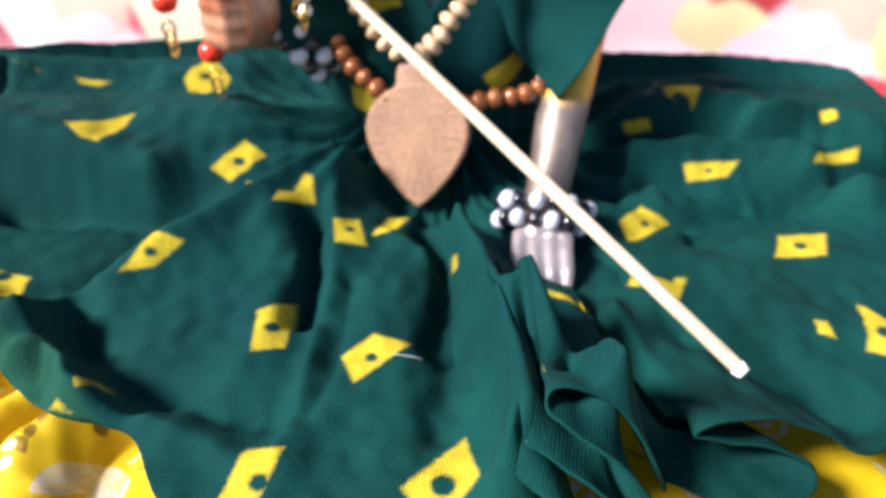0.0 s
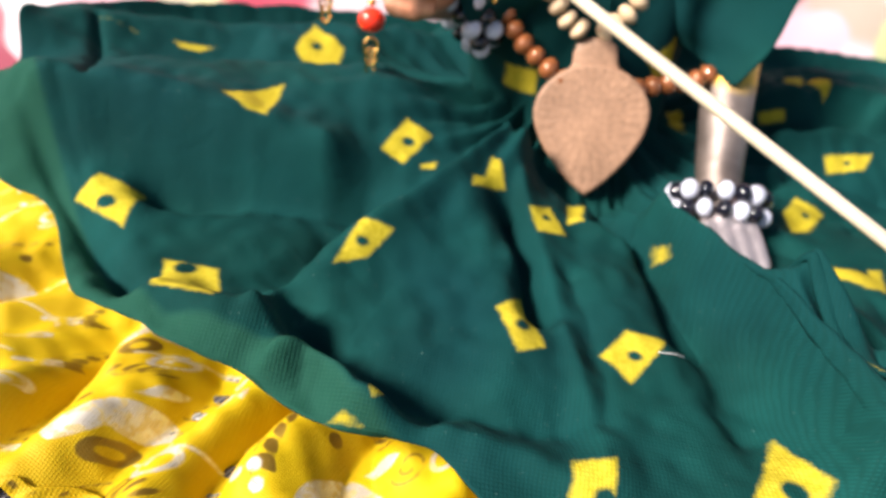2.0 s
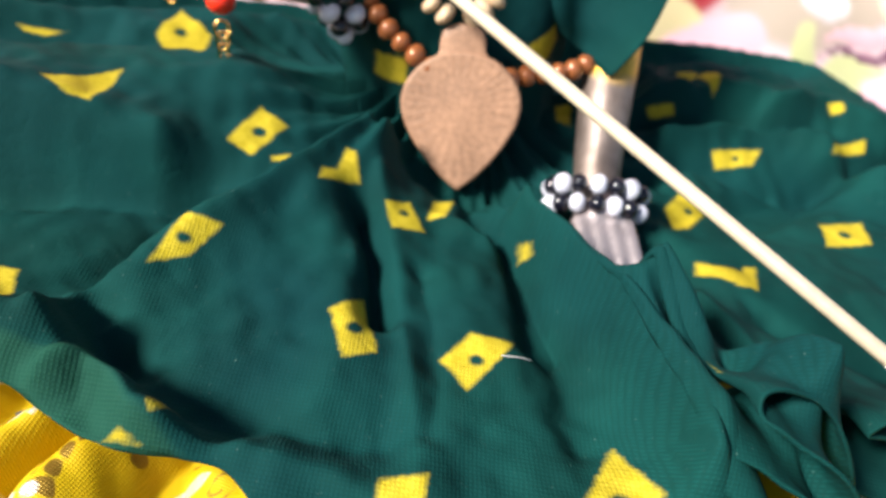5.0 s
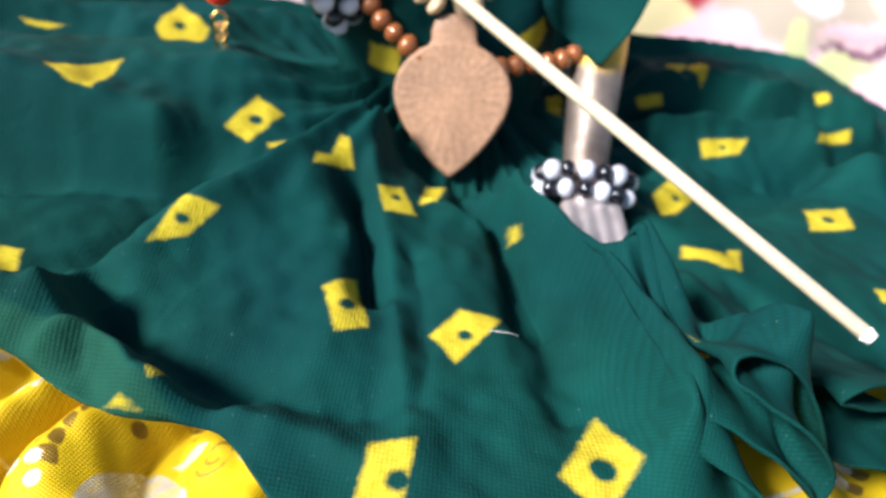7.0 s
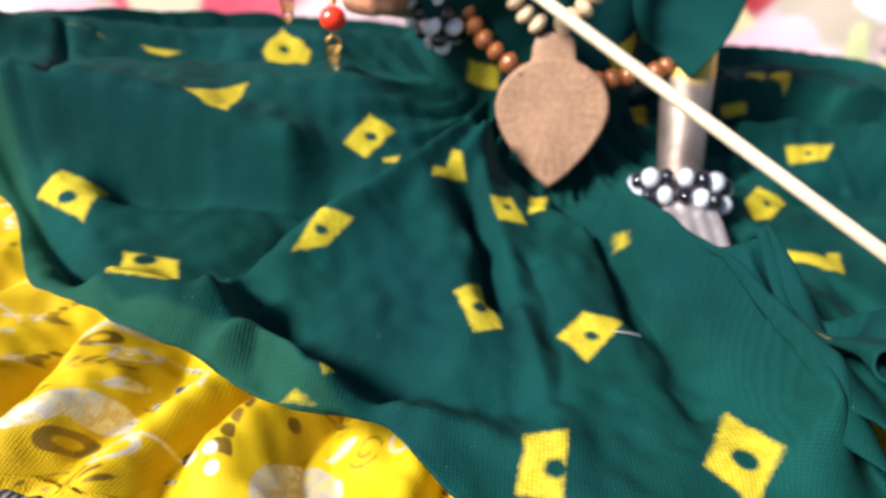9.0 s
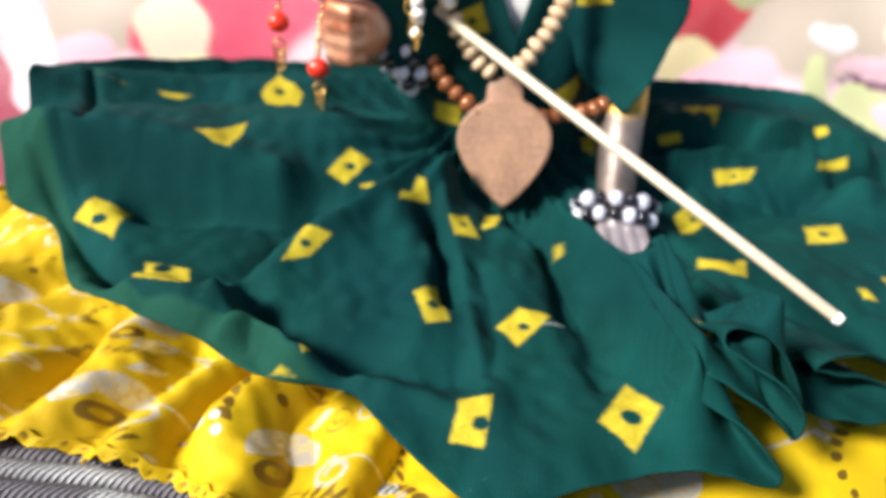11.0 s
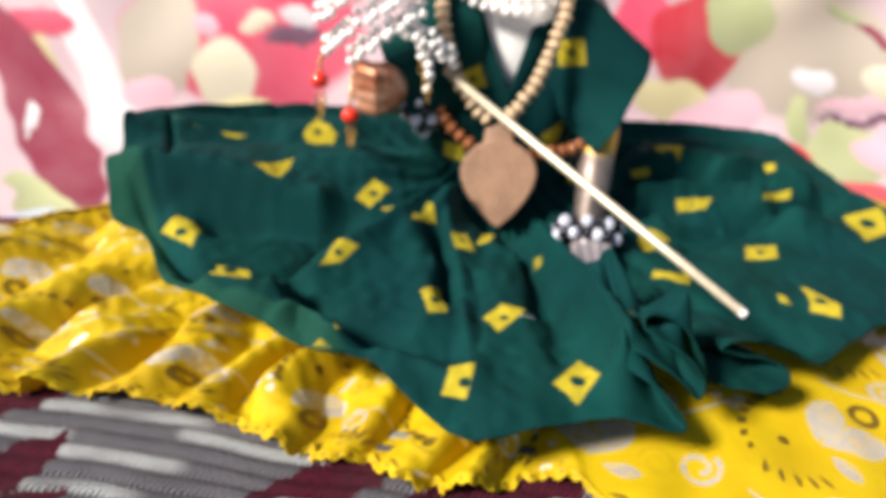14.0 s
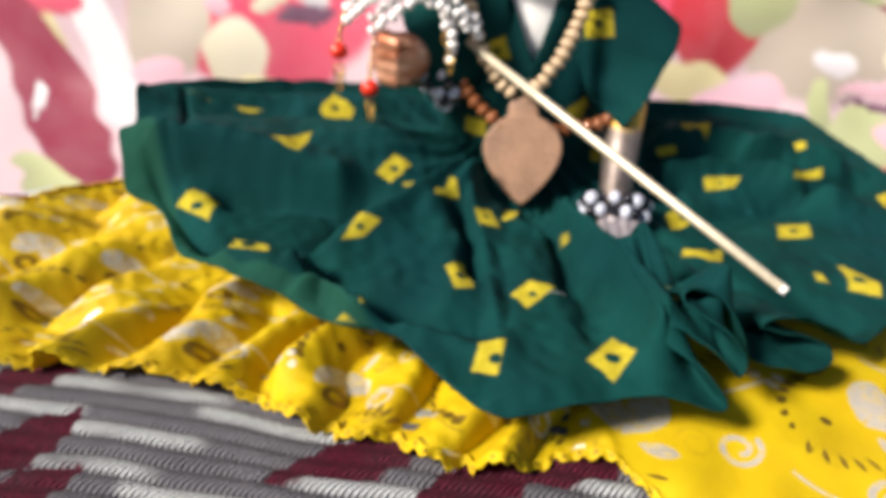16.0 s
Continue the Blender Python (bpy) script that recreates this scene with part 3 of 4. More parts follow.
def frill_points(nu=1250, nv=260):
    rim, length = spline(np.array(FRILL_LEFT + FRILL_RIGHT) / 1000, nu)
    l = np.linspace(0, length, nu)[:, None]
    v = np.linspace(0, 1, nv)[None, :]
    out = rim[:, :2] - WAIST
    ring = WAIST + 0.045 * out / np.linalg.norm(out, axis=1)[:, None]
    _, at = spline(np.array(FRILL_LEFT) / 1000, 50)
    full = 1 / (1 + np.exp((l - at) / 0.006))                      # ruffles only along the gathered part
    X, Y = ring[:, :1] + (rim[:, :1] - ring[:, :1]) * v, ring[:, 1:2] + (rim[:, 1:2] - ring[:, 1:2]) * v
    slant = X - 0.55 * Y                                               # the creases run ahead and to the right
    steps = np.linspace(-0.45, 0.15, 600)
    wide = 0.023 + 0.016 / (1 + np.exp((steps + 0.20) / 0.014))       # larger pillows towards the back
    turns = np.interp(slant, steps, np.cumsum(0.001 / wide))
    period = np.interp(slant, steps, wide)
    rip = turns + 0.16 * np.sin(slant * 61 + 12 * v) + 0.10 * np.sin(slant * 137 + 9 * v)
    puff = (np.sin(math.pi * rip) ** 2 + 0.012) ** 0.42
    edge = np.clip((v - 0.40) / 0.35, 0, 1)
    grow = 1 + full * np.clip(v - 0.6, 0, 1) * 0.15 * (puff - 0.6) + 0.006 * np.sin(l * 2 * math.pi / 0.006) * np.clip(v - 0.93, 0, 1) / 0.07 * full
    X = ring[:, :1] + (rim[:, :1] - ring[:, :1]) * v * grow
    Y = ring[:, 1:2] + (rim[:, 1:2] - ring[:, 1:2]) * v * grow
    Z = 0.010 * (1 - v) + rim[:, 2:] * v + full * edge * (0.0160 + 0.20 * (period - 0.023)) * (0.85 + 0.4 * np.sin(l * 173 + 1.0) * np.sin(l * 71)) * (puff - 0.45) * (1 - 0.25 * np.clip((v - 0.8) / 0.2, 0, 1))
    Z += (1 - full) * 0.004 * np.clip(1.2 - v, 0, 1) + crumple(X, Y, 0.032, 0.0008, 8) + full * crumple(X, Y, 0.009, 0.00022, 9)
    return np.stack([X, Y, np.maximum(Z, 0.0030)], -1), l * np.ones_like(v), (rim[:, :1] * 0 + np.linalg.norm(rim[:, :2] - ring, axis=1)[:, None]) * (v - 1)


def petal(X, Y, cx, cy, a, b, ang):
    """Signed distance of a leaf: two round sides that meet in points."""
    c, s = math.cos(ang), math.sin(ang)
    x, y = (X - cx) * c + (Y - cy) * s, -(X - cx) * s + (Y - cy) * c
    k = np.clip(1 - (x / a) ** 2, 0, 1) * (1 + 0.35 * x / a)
    return np.maximum(np.abs(y) - b * k, np.abs(x) - a)


def curl(X, Y, cx, cy, r, ang, w):
    """Signed distance of a drawn spiral."""
    x, y = X - cx, Y - cy
    d = np.hypot(x, y)
    t = (np.arctan2(y, x) - ang) % (2 * math.pi)
    arm = np.minimum(np.abs(d - r * (0.35 + 0.65 * t / 6.283)), np.abs(d - r * (1.0 + 0.5 * t / 6.283) - 50 * (t > 2.4)))
    return arm - w


def block_print(A, B):
    """The printed flowers, sprays, rings and curls over cloth coordinates A (along) and B (across): gold ink and silver foil."""
    ink, foil = np.full(A.shape, 0.01), np.full(A.shape, 0.01)
    rng = random.Random(5)
    P, Q = 0.048, 0.056
    for i in range(-1, int(A.max() / P) + 2):
        for j in range(-7, 2):
            cx, cy = (i + 0.5 * (j % 2)) * P + rng.uniform(-.003, .003), j * Q * 0.5 + 0.006 + rng.uniform(-.002, .002)
            near = (np.abs(A - cx) < 0.032) & (np.abs(B - cy) < 0.032)
            if not near.any():
                continue
            X, Y = A[near] - cx, B[near] - cy
            k, f = ink[near], foil[near]
            t = rng.uniform(-0.5, 0.5)
            # a flower of two or three broad silver petals with a notch between
            for a, r, ln, wd in ((t + 0.35, 0.0072, 0.0066, 0.0038), (t + 1.35, 0.0070, 0.0060, 0.0034), (t - 0.85, 0.0070, 0.0036, 0.0016)):
                f = np.minimum(f, petal(X, Y, r * math.cos(a), r * math.sin(a), ln, wd, a))
            # an arc of gold drops that grow smaller, on a thin stalk
            for s in range(7):
                a = t + 2.2 + 0.24 * s
                r = 0.0135
                k = np.minimum(k, petal(X, Y, r * math.cos(a), r * math.sin(a), 0.0024 - 0.00017 * s, 0.0013 - 0.00009 * s, a + 0.9))
            ring = np.hypot(X, Y)
            turn = np.arctan2(Y * math.cos(t + 3) - X * math.sin(t + 3), X * math.cos(t + 3) + Y * math.sin(t + 3))
            k = np.minimum(k, np.maximum(np.abs(ring - 0.0162) - 0.00022, (np.abs(turn) - 0.95) * 0.016))
            # spray of slim leaves
            for s in range(5):
                a = t - 1.5 - 0.20 * s
                k = np.minimum(k, petal(X, Y, (0.010 + 0.001 * s) * math.cos(a), (0.010 + 0.001 * s) * math.sin(a), 0.0024, 0.0006, a + 0.7))
            # a gold ring and single drops
            rx, ry = 0.0145 * math.cos(t + 0.9), 0.0145 * math.sin(t + 0.9)
            k = np.minimum(k, np.abs(np.hypot(X - rx, Y - ry) - 0.0023) - 0.0009)
            k = np.minimum(k, np.hypot(X - 0.006 * math.cos(t + 3.4), Y - 0.006 * math.sin(t + 3.4)) - 0.0013)
            k = np.minimum(k, curl(X, Y, 0.013 * math.cos(t - 0.5), 0.013 * math.sin(t - 0.5), 0.0030, t, 0.00028))
            k = np.minimum(k, curl(X, Y, 0.0125 * math.cos(t + 4.25), 0.0125 * math.sin(t + 4.25), 0.0026, -t, 0.00026))
            for s in range(3):
                f = np.minimum(f, np.hypot(X + 0.015 - 0.0026 * s, Y - 0.012 + 0.0024 * (s % 2)) - 0.0013)
            f = np.minimum(f, curl(X, Y, -0.004, -0.017, 0.0036, t + 2, 0.0006))
            f = np.minimum(f, curl(X, Y, 0.020, -0.004, 0.0032, t + 4, 0.0005))
            f = np.minimum(f, np.maximum(np.abs(ring - 0.0205) - 0.0003, (np.abs(turn - 1.6) - 0.5) * 0.02))
            ink[near], foil[near] = k, f
    return ink, foil


frill_P, along, across = frill_points()
flat_part = along > spline(np.array(FRILL_LEFT) / 1000, 50)[1]
ink, foil = block_print(along, across)
wide_ink, wide_foil = block_print((frill_P[..., 0] + 0.6) * 0.68, (frill_P[..., 1] - 0.1) * 0.68)     # larger flowers on the flat side
ink, foil = np.where(flat_part, wide_ink / 0.68 + 0.0003, ink), np.where(flat_part, wide_foil / 0.68, foil)
underskirt = thing("underskirt", (-0.06, 0.09, 0.004), "bright yellow cotton underskirt with foil print and ruffled edge", "underskirt")


def trim_points(P, stop):
    """A narrow wavy lace edge that follows the ruffled rim."""
    rim, inner = P[:stop, -1], P[:stop, -4]
    out = rim - inner
    out[:, 2] = 0
    out /= np.maximum(np.linalg.norm(out, axis=1), 1e-6)[:, None]
    l = np.concatenate([[0], np.cumsum(np.linalg.norm(np.diff(rim, axis=0), axis=1))])
    rows = []
    for k in np.linspace(0, 1, 7):
        wide = 0.0030 * (0.78 + 0.22 * np.abs(np.sin(l * math.pi / 0.0042)) + 0.16 * np.sin(l * 611) * np.sin(l * 233 + 1))
        p = rim + out * (wide * k - 0.0006)[:, None]
        p[:, 2] = np.maximum(rim[:, 2] + 0.0009 + k * (0.0008 * np.sin(l * 2 * math.pi / 0.0046) - 0.0010), 0.0016)
        rows.append(p)
    return np.stack(rows, 1)


stop = int(len(frill_P) * 0.47)
trim_P = trim_points(frill_P, stop)
tl = np.concatenate([[0], np.cumsum(np.linalg.norm(np.diff(trim_P[:, 0], axis=0), axis=1))])[:, None] * np.ones((1, 7))
eye = np.hypot((tl % 0.0042) - 0.0021, (np.linspace(0, 1, 7)[None, :] - 0.5) * 0.003) - 0.0007
for name, P, marks in (("cloth", frill_P, {"ink": ink, "foil": foil}), ("lace_trim", trim_P, {"ink": eye, "foil": np.full(eye.shape, 0.01)})):
    ob = grid_object(name, P, YELLOW, marks, flip=True)
    ob.parent = underskirt
    ob.matrix_parent_inverse = underskirt.matrix_world.inverted()
    solid = ob.modifiers.new("thickness", "SOLIDIFY")
    solid.thickness, solid.offset = 0.0005, -1.0

# ---- the ribbed towel, and the printed sheet behind ----
TOWEL_TURN = radians(-13.0)
LEAVES = [(-148, 70, 18, 7, 49), (-144, 55, 18, 6.5, 34), (-160, 96, 18, 5.5, 15), (-66, 64, 22, 7, 14), (-36, 55, 22, 7.5, 25), (-14, 62, 20, 8, 0), (-190, 110, 26, 9, 40), (-60, 22, 24, 8, -20), (-170, 36, 22, 8, -15)]


def towel_points():
    x, y = np.meshgrid(np.linspace(-0.36, 0.36, 420), np.linspace(-0.13, 0.20, 900), indexing="ij")
    c, s = math.cos(TOWEL_TURN), math.sin(TOWEL_TURN)
    t = -x * s + y * c + 0.0008 * np.sin(x * 70) + 0.0004 * np.sin(x * 190 + y * 60)
    pitch = 0.0054
    leaf = np.full(x.shape, 0.02)
    for cx, cy, a, b, ang in LEAVES:
        leaf = np.minimum(leaf, petal(x, y, cx / 1000, cy / 1000, a / 1000, b / 1000, radians(ang)))
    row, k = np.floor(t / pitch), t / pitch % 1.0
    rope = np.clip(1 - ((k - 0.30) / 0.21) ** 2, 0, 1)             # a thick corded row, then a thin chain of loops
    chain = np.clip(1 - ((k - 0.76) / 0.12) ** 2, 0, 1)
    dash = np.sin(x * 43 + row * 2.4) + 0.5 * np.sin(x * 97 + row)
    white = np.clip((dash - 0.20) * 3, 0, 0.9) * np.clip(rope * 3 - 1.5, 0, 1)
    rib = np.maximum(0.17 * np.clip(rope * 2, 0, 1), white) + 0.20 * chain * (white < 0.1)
    z = -0.0015 + (0.0021 * np.sqrt(rope) + 0.0007 * np.sqrt(chain)) * (1 - 0.6 * (leaf < 0)) + 0.0007 * (leaf < 0)
    return np.stack([x, y, z + crumple(x, y, 0.06, 0.0006, 12)], -1), rib, leaf


towel_P, rib, leaf = towel_points()
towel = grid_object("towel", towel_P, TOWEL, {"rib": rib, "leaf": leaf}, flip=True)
solid = towel.modifiers.new("thickness", "SOLIDIFY")
solid.thickness, solid.offset = 0.0022, -1.0
tagged(towel, "ribbed grey and white towel with dark maroon leaf shapes", "towel")

bm = bmesh.new()
bmesh.ops.create_cube(bm, size=1, matrix=Matrix.Translation((0, 0.04, -0.0205)) @ Matrix.Diagonal((0.74, 0.40, 0.030, 1)))
bmesh.ops.bevel(bm, geom=bm.edges[:], offset=0.008, segments=3, affect="EDGES")
tagged(part("cushion", bm, FOAM), "flat dark maroon seat cushion under the towel on the bedsheet", "cushion")

SHEET_FLAT, SHEET_R, SHEET_LEAN = 0.10, 0.06, 72.0


def sheet_profile(s):
    """Distance ahead and height of the sheet after s metres of it: flat, then a bend, then leaning up."""
    y0, z0 = 0.235, -0.036
    bend = radians(SHEET_LEAN) * SHEET_R
    a = np.clip((s - SHEET_FLAT) / SHEET_R, 0, radians(SHEET_LEAN))
    y = y0 + np.minimum(s, SHEET_FLAT) + SHEET_R * np.sin(a) + np.maximum(s - SHEET_FLAT - bend, 0) * math.cos(radians(SHEET_LEAN))
    z = z0 + SHEET_R * (1 - np.cos(a)) + np.maximum(s - SHEET_FLAT - bend, 0) * math.sin(radians(SHEET_LEAN))
    return y, z


TONES = {"red": (0.62, 0.03, 0.05), "pink": (0.84, 0.09, 0.17), "maroon": (0.30, 0.02, 0.06), "rose": (0.80, 0.50, 0.58), "white": (0.86, 0.82, 0.84), "cream": (0.84, 0.78, 0.58),
         "lemon": (0.74, 0.68, 0.36), "sage": (0.50, 0.55, 0.28), "beige": (0.60, 0.52, 0.42), "blue": (0.50, 0.60, 0.72), "plum": (0.16, 0.06, 0.12)}
# Printed shapes on the sheet, and one painted highlight: across, along, half sizes in millimetres, turn, tone.
PRINT_LEFT = [(-133, 217, 75, 49, 2, "pink"),
              (-188, 205, 24, 42, -8, "beige"),
              (-225, 187, 13, 67, 18, "white"),
              (-264, 197, 11, 16, 21, "lemon"),
              (-260, 218, 20, 10, 2, "pink"),
              (-254, 152, 20, 96, 27, "maroon"),
              (-238, 79, 49, 14, -48, "sage"),
              (-241, 54, 25, 20, -32, "blue"),
              (-267, 156, 3, 12, 4, "white"),
              (-195, 173, 16, 14, 1, "rose"),
              (-147, 190, 20, 24, -14, "cream"),
              (-137, 168, 17, 7, 16, "lemon"),
              (-159, 218, 8, 6, 1, "rose"),
              (-105, 217, 16, 6, 12, "plum"),
              (-101, 230, 10, 7, -18, "white"),
              (-126, 224, 12, 5, 16, "cream")]
PRINT_RIGHT = [(127, 228, 22, 28, 2, "pink"),
               (250, 213, 64, 45, 2, "beige"),
               (169, 218, 34, 33, 2, "red"),
               (198, 232, 24, 24, 21, "sage"),
               (159, 179, 35, 15, -13, "lemon"),
               (188, 168, 35, 17, 15, "rose"),
               # Next row: a gloss highlight of the sheet, painted as a white spot.
               (255, 190, 16, 8, -21, "white"),
               (247, 165, 9, 17, 11, "sage"),
               (277, 138, 36, 26, 28, "sage"),
               (242, 135, 23, 11, -54, "red"),
               (275, 93, 23, 29, -73, "red"),
               (298, 169, 39, 3, 4, "plum"),
               (289, 177, 30, 4, 5, "rose"),
               (302, 224, 18, 4, -24, "maroon"),
               (276, 239, 17, 4, -20, "sage"),
               (313, 143, 22, 21, 1, "rose"),
               (312, 196, 22, 12, 2, "cream"),
               (35, 272, 113, 21, 0, "pink"),
               (-172, 275, 51, 19, 0, "sage"),
               (179, 285, 80, 21, 0, "rose")]
PRINT_GROUPS = (PRINT_LEFT, PRINT_RIGHT)


def sheet_points():
    x, s = np.meshgrid(np.linspace(-0.75, 0.75, 620), np.linspace(-0.9, 0.75, 620), indexing="ij")
    y, z = sheet_profile(np.maximum(s, 0))
    y = y + np.minimum(s, 0)
    z = z + crumple(x, s, 0.16, 0.0035, 21)
    y = y + crumple(x, s, 0.13, 0.004, 22) * (s > 0)
    col = np.zeros(x.shape + (3,)) + np.array((0.74, 0.56, 0.60))
    wob_x, wob_s = crumple(x, s, 0.05, 0.0022, 31), crumple(x, s, 0.05, 0.0022, 32)
    for group in PRINT_GROUPS:
        for cx, cs, a, b, ang, tone in group:
            c, n = math.cos(radians(ang)), math.sin(radians(ang))
            u, w = (x + wob_x - cx / 1000) * c + (s + wob_s - cs / 1000) * n, -(x + wob_x - cx / 1000) * n + (s + wob_s - cs / 1000) * c
            d = np.hypot(u / a * 1000, w / b * 1000)
            m = np.clip((1.06 - d) / 0.12, 0, 1)[..., None]
            tint = np.array(TONES[tone]) * (1 + 0.25 * np.clip(w / b * 1000, -1, 1))[..., None]
            col = col * (1 - m) + np.clip(tint, 0, 0.9) * m
    return np.stack([x, y, z], -1), col


sheet_P, sheet_col = sheet_points()
sheet = grid_object("bedsheet", sheet_P, SHEET, colors={"print": sheet_col}, flip=True)
tagged(sheet, "glossy bedsheet printed with large red fruit, green leaves and pale blossoms", "bedsheet", kind="structure")

# ---- the statue: one plain metal figure, leaning back a little ----
bm = bmesh.new()
tube(bm, [(-0.004, 0.200, 0.012), (-0.004, 0.203, 0.040), (-0.003, 0.209, 0.062), (-0.002, 0.216, 0.085), (-0.001, 0.222, 0.104), (0, 0.226, 0.118), (0, 0.228, 0.132)],
     [0.024, 0.021, 0.020, 0.022, 0.022, 0.011, 0.010], 24, 0.75)
tube(bm, [(0.018, 0.221, 0.103), (0.031, 0.219, 0.095), (0.0395, 0.211, 0.080), (0.0385, 0.202, 0.064), (0.0332, 0.184, 0.0470), (0.0285, 0.168, 0.0305), (0.0265, 0.1605, 0.0245), (0.0255, 0.1515, 0.0215)],
     [0.008, 0.0090, 0.0088, 0.0083, 0.0072, 0.0060, 0.0056, 0.0066], 18)
for k in range(4):
    x = 0.0186 + 0.0039 * k
    tube(bm, [(x + 0.001, 0.1525, 0.0240), (x, 0.1455, 0.0225), (x, 0.1400, 0.0200), (x - 0.0004, 0.1365, 0.0165)], [0.0022, 0.0021, 0.0019, 0.0014], 10)
tube(bm, [(-0.018, 0.219, 0.103), (-0.032, 0.214, 0.094), (-0.038, 0.206, 0.074), (-0.044, 0.196, 0.063), (-0.049, 0.188, 0.067)], [0.008, 0.0090, 0.0075, 0.0062, 0.0068], 18)
ball(bm, (-0.0515, 0.184, 0.0710), 0.0105, (1.0, 0.75, 0.9))
for k in range(4):
    z = 0.0788 - 0.0041 * k
    tube(bm, [(-0.057, 0.184, z), (-0.0575, 0.178, z - 0.0005), (-0.053, 0.1755, z - 0.001), (-0.0485, 0.177, z - 0.001)], [0.0031, 0.0030, 0.0027, 0.0018], 10)
statue = part("statue", bm, SILVER)
fuse = statue.modifiers.new("fuse", "REMESH")
fuse.mode, fuse.voxel_size, fuse.use_smooth_shade = "VOXEL", 0.0008, True
soften = statue.modifiers.new("soften", "SMOOTH")
soften.factor, soften.iterations = 0.5, 6
tagged(statue, "polished pinkish white metal statue in a green dress, leaning back", "statue")

# ---- the green bodice with its open collar and a wide sleeve ----
def bodice(side):
    """Half of the bodice: from the open front edge round to the back; v goes from the waist up."""
    nu, nv = 130, 110
    u, v = np.meshgrid(np.linspace(0, 1, nu), np.linspace(0, 1, nv), indexing="ij")
    gap = np.clip((v - 0.48) / 0.52, 0, 1) * 0.50
    th = -math.pi / 2 + side * (gap - 0.03 * (v < 0.48) + (math.pi - gap) * u)
    flare = 0.006 * (1 - v) ** 3 * np.clip(0.35 + 0.8 * np.sin(th), 0, 1)
    rx, ry = 0.0262 + 0.006 * v + 0.003 * np.sin(v * 3.1) + flare, 0.021 + 0.004 * np.sin(v * 3.1) + flare
    x = -0.003 + rx * np.cos(th)
    y = 0.204 + 0.024 * v + ry * np.sin(th)
    pleat = 0.0012 * np.sin(side * u * 26 + 2 * np.sin(v * 4)) * (1 - 0.5 * v)
    return np.stack([x + pleat * np.cos(th), y + pleat * np.sin(th), 0.030 + 0.082 * v], -1)


def sleeve(side):
    """A short wide sleeve: a flat cone from the chest to its slanting hem."""
    nu, nv = 120, 60
    u, v = np.meshgrid(np.linspace(0, 1, nu), np.linspace(0, 1, nv), indexing="ij")
    th = u * 2 * math.pi
    a0, a1 = np.array([0.004 * side, 0.004, 0.026]), np.array([0.0090 * side, 0.003, 0.0155])
    b0, b1 = np.array([0.0, -0.017, 0.002]), np.array([0.001 * side, -0.0140, 0.001])
    mid = np.array([side * 0.013, 0.212, 0.086]) + v[..., None] * np.array([side * 0.0300, -0.015, -0.0170])
    P = mid + np.cos(th)[..., None] * (a0 + v[..., None] * (a1 - a0)) + np.sin(th)[..., None] * (b0 + v[..., None] * (b1 - b0))
    P = P + (np.clip(-np.cos(th), 0, 1) ** 1.5 * v ** 2)[..., None] * np.array([-0.004, -0.0150, -0.003]) * (side > 0)
    return P + (0.0010 * np.sin(th * 6 + v * 5) * v)[..., None] * np.array([0.2, 0.8, 0.3])


dress = thing("bodice", (-0.003, 0.204, 0.031), "dark green cotton doll bodice with open collar and yellow motifs", "bodice")
CHEST_MARKS = [(20, 84, 4.9, 4.6, 1.3, 8), (-16.5, 73, 4.4, 4.2, 1.2, 20), (17, 52, 5.0, 3.0, 0, 30), (-22, 45, 3.5, 3.0, 0, 0)]


def chest_marks(P):
    d0 = np.full(P.shape[:2], 0.01)
    for cx, cz, a, b, hole, ang in CHEST_MARKS:
        c, n = math.cos(radians(ang)), math.sin(radians(ang))
        dx, dz = P[..., 0] - cx / 1000, P[..., 2] - cz / 1000
        d = np.maximum(np.abs(dx * c + dz * n) - a / 1000, np.abs(-dx * n + dz * c) - b / 1000)
        d0 = np.minimum(d0, np.where(P[..., 1] < 0.207, np.maximum(d, hole / 1000 - np.hypot(dx, dz)), 0.01))
    return d0


for name, P in (("front_panel", bodice(1)), ("front_panel", bodice(-1)), ("sleeve", sleeve(1)), ("sleeve", sleeve(-1))):
    ob = grid_object(name, P, GREEN, {"motif": chest_marks(P)})
    ob.parent = dress
    ob.matrix_parent_inverse = dress.matrix_world.inverted()
    solid = ob.modifiers.new("thickness", "SOLIDIFY")
    solid.thickness, solid.offset = 0.0006, 0.0
bm = bmesh.new()
tube(bm, [(-0.002, 0.2085, 0.056), (-0.0015, 0.212, 0.075), (-0.001, 0.216, 0.098), (0, 0.219, 0.112)], [0.020, 0.0225, 0.0232, 0.016], 28, 0.72)
tagged(part("vest", bm, LINEN), "plain white cotton vest under the open green collar", "vest")

# ---- necklaces ----
cream = bead_mesh("cream_bead", 0.0029, CREAM, 0.66)
necklace = thing("bead_necklace", (-0.009, 0.182, 0.058), "cream wooden bead necklace with a large leaf-shaped pendant", "necklace")
string_beads(necklace, [(-0.0105, 0.1815, 0.0600), (-0.0165, 0.183, 0.0655), (-0.0225, 0.186, 0.0740), (-0.0275, 0.190, 0.0870), (-0.029, 0.196, 0.100), (-0.026, 0.206, 0.116)], [cream], 0.0036, 0.0003)
string_beads(necklace, [(-0.0070, 0.1815, 0.0600), (-0.0005, 0.182, 0.0655), (0.0055, 0.183, 0.0740), (0.0115, 0.187, 0.0870), (0.0165, 0.193, 0.100), (0.019, 0.204, 0.116)], [cream], 0.0036, 0.0003)


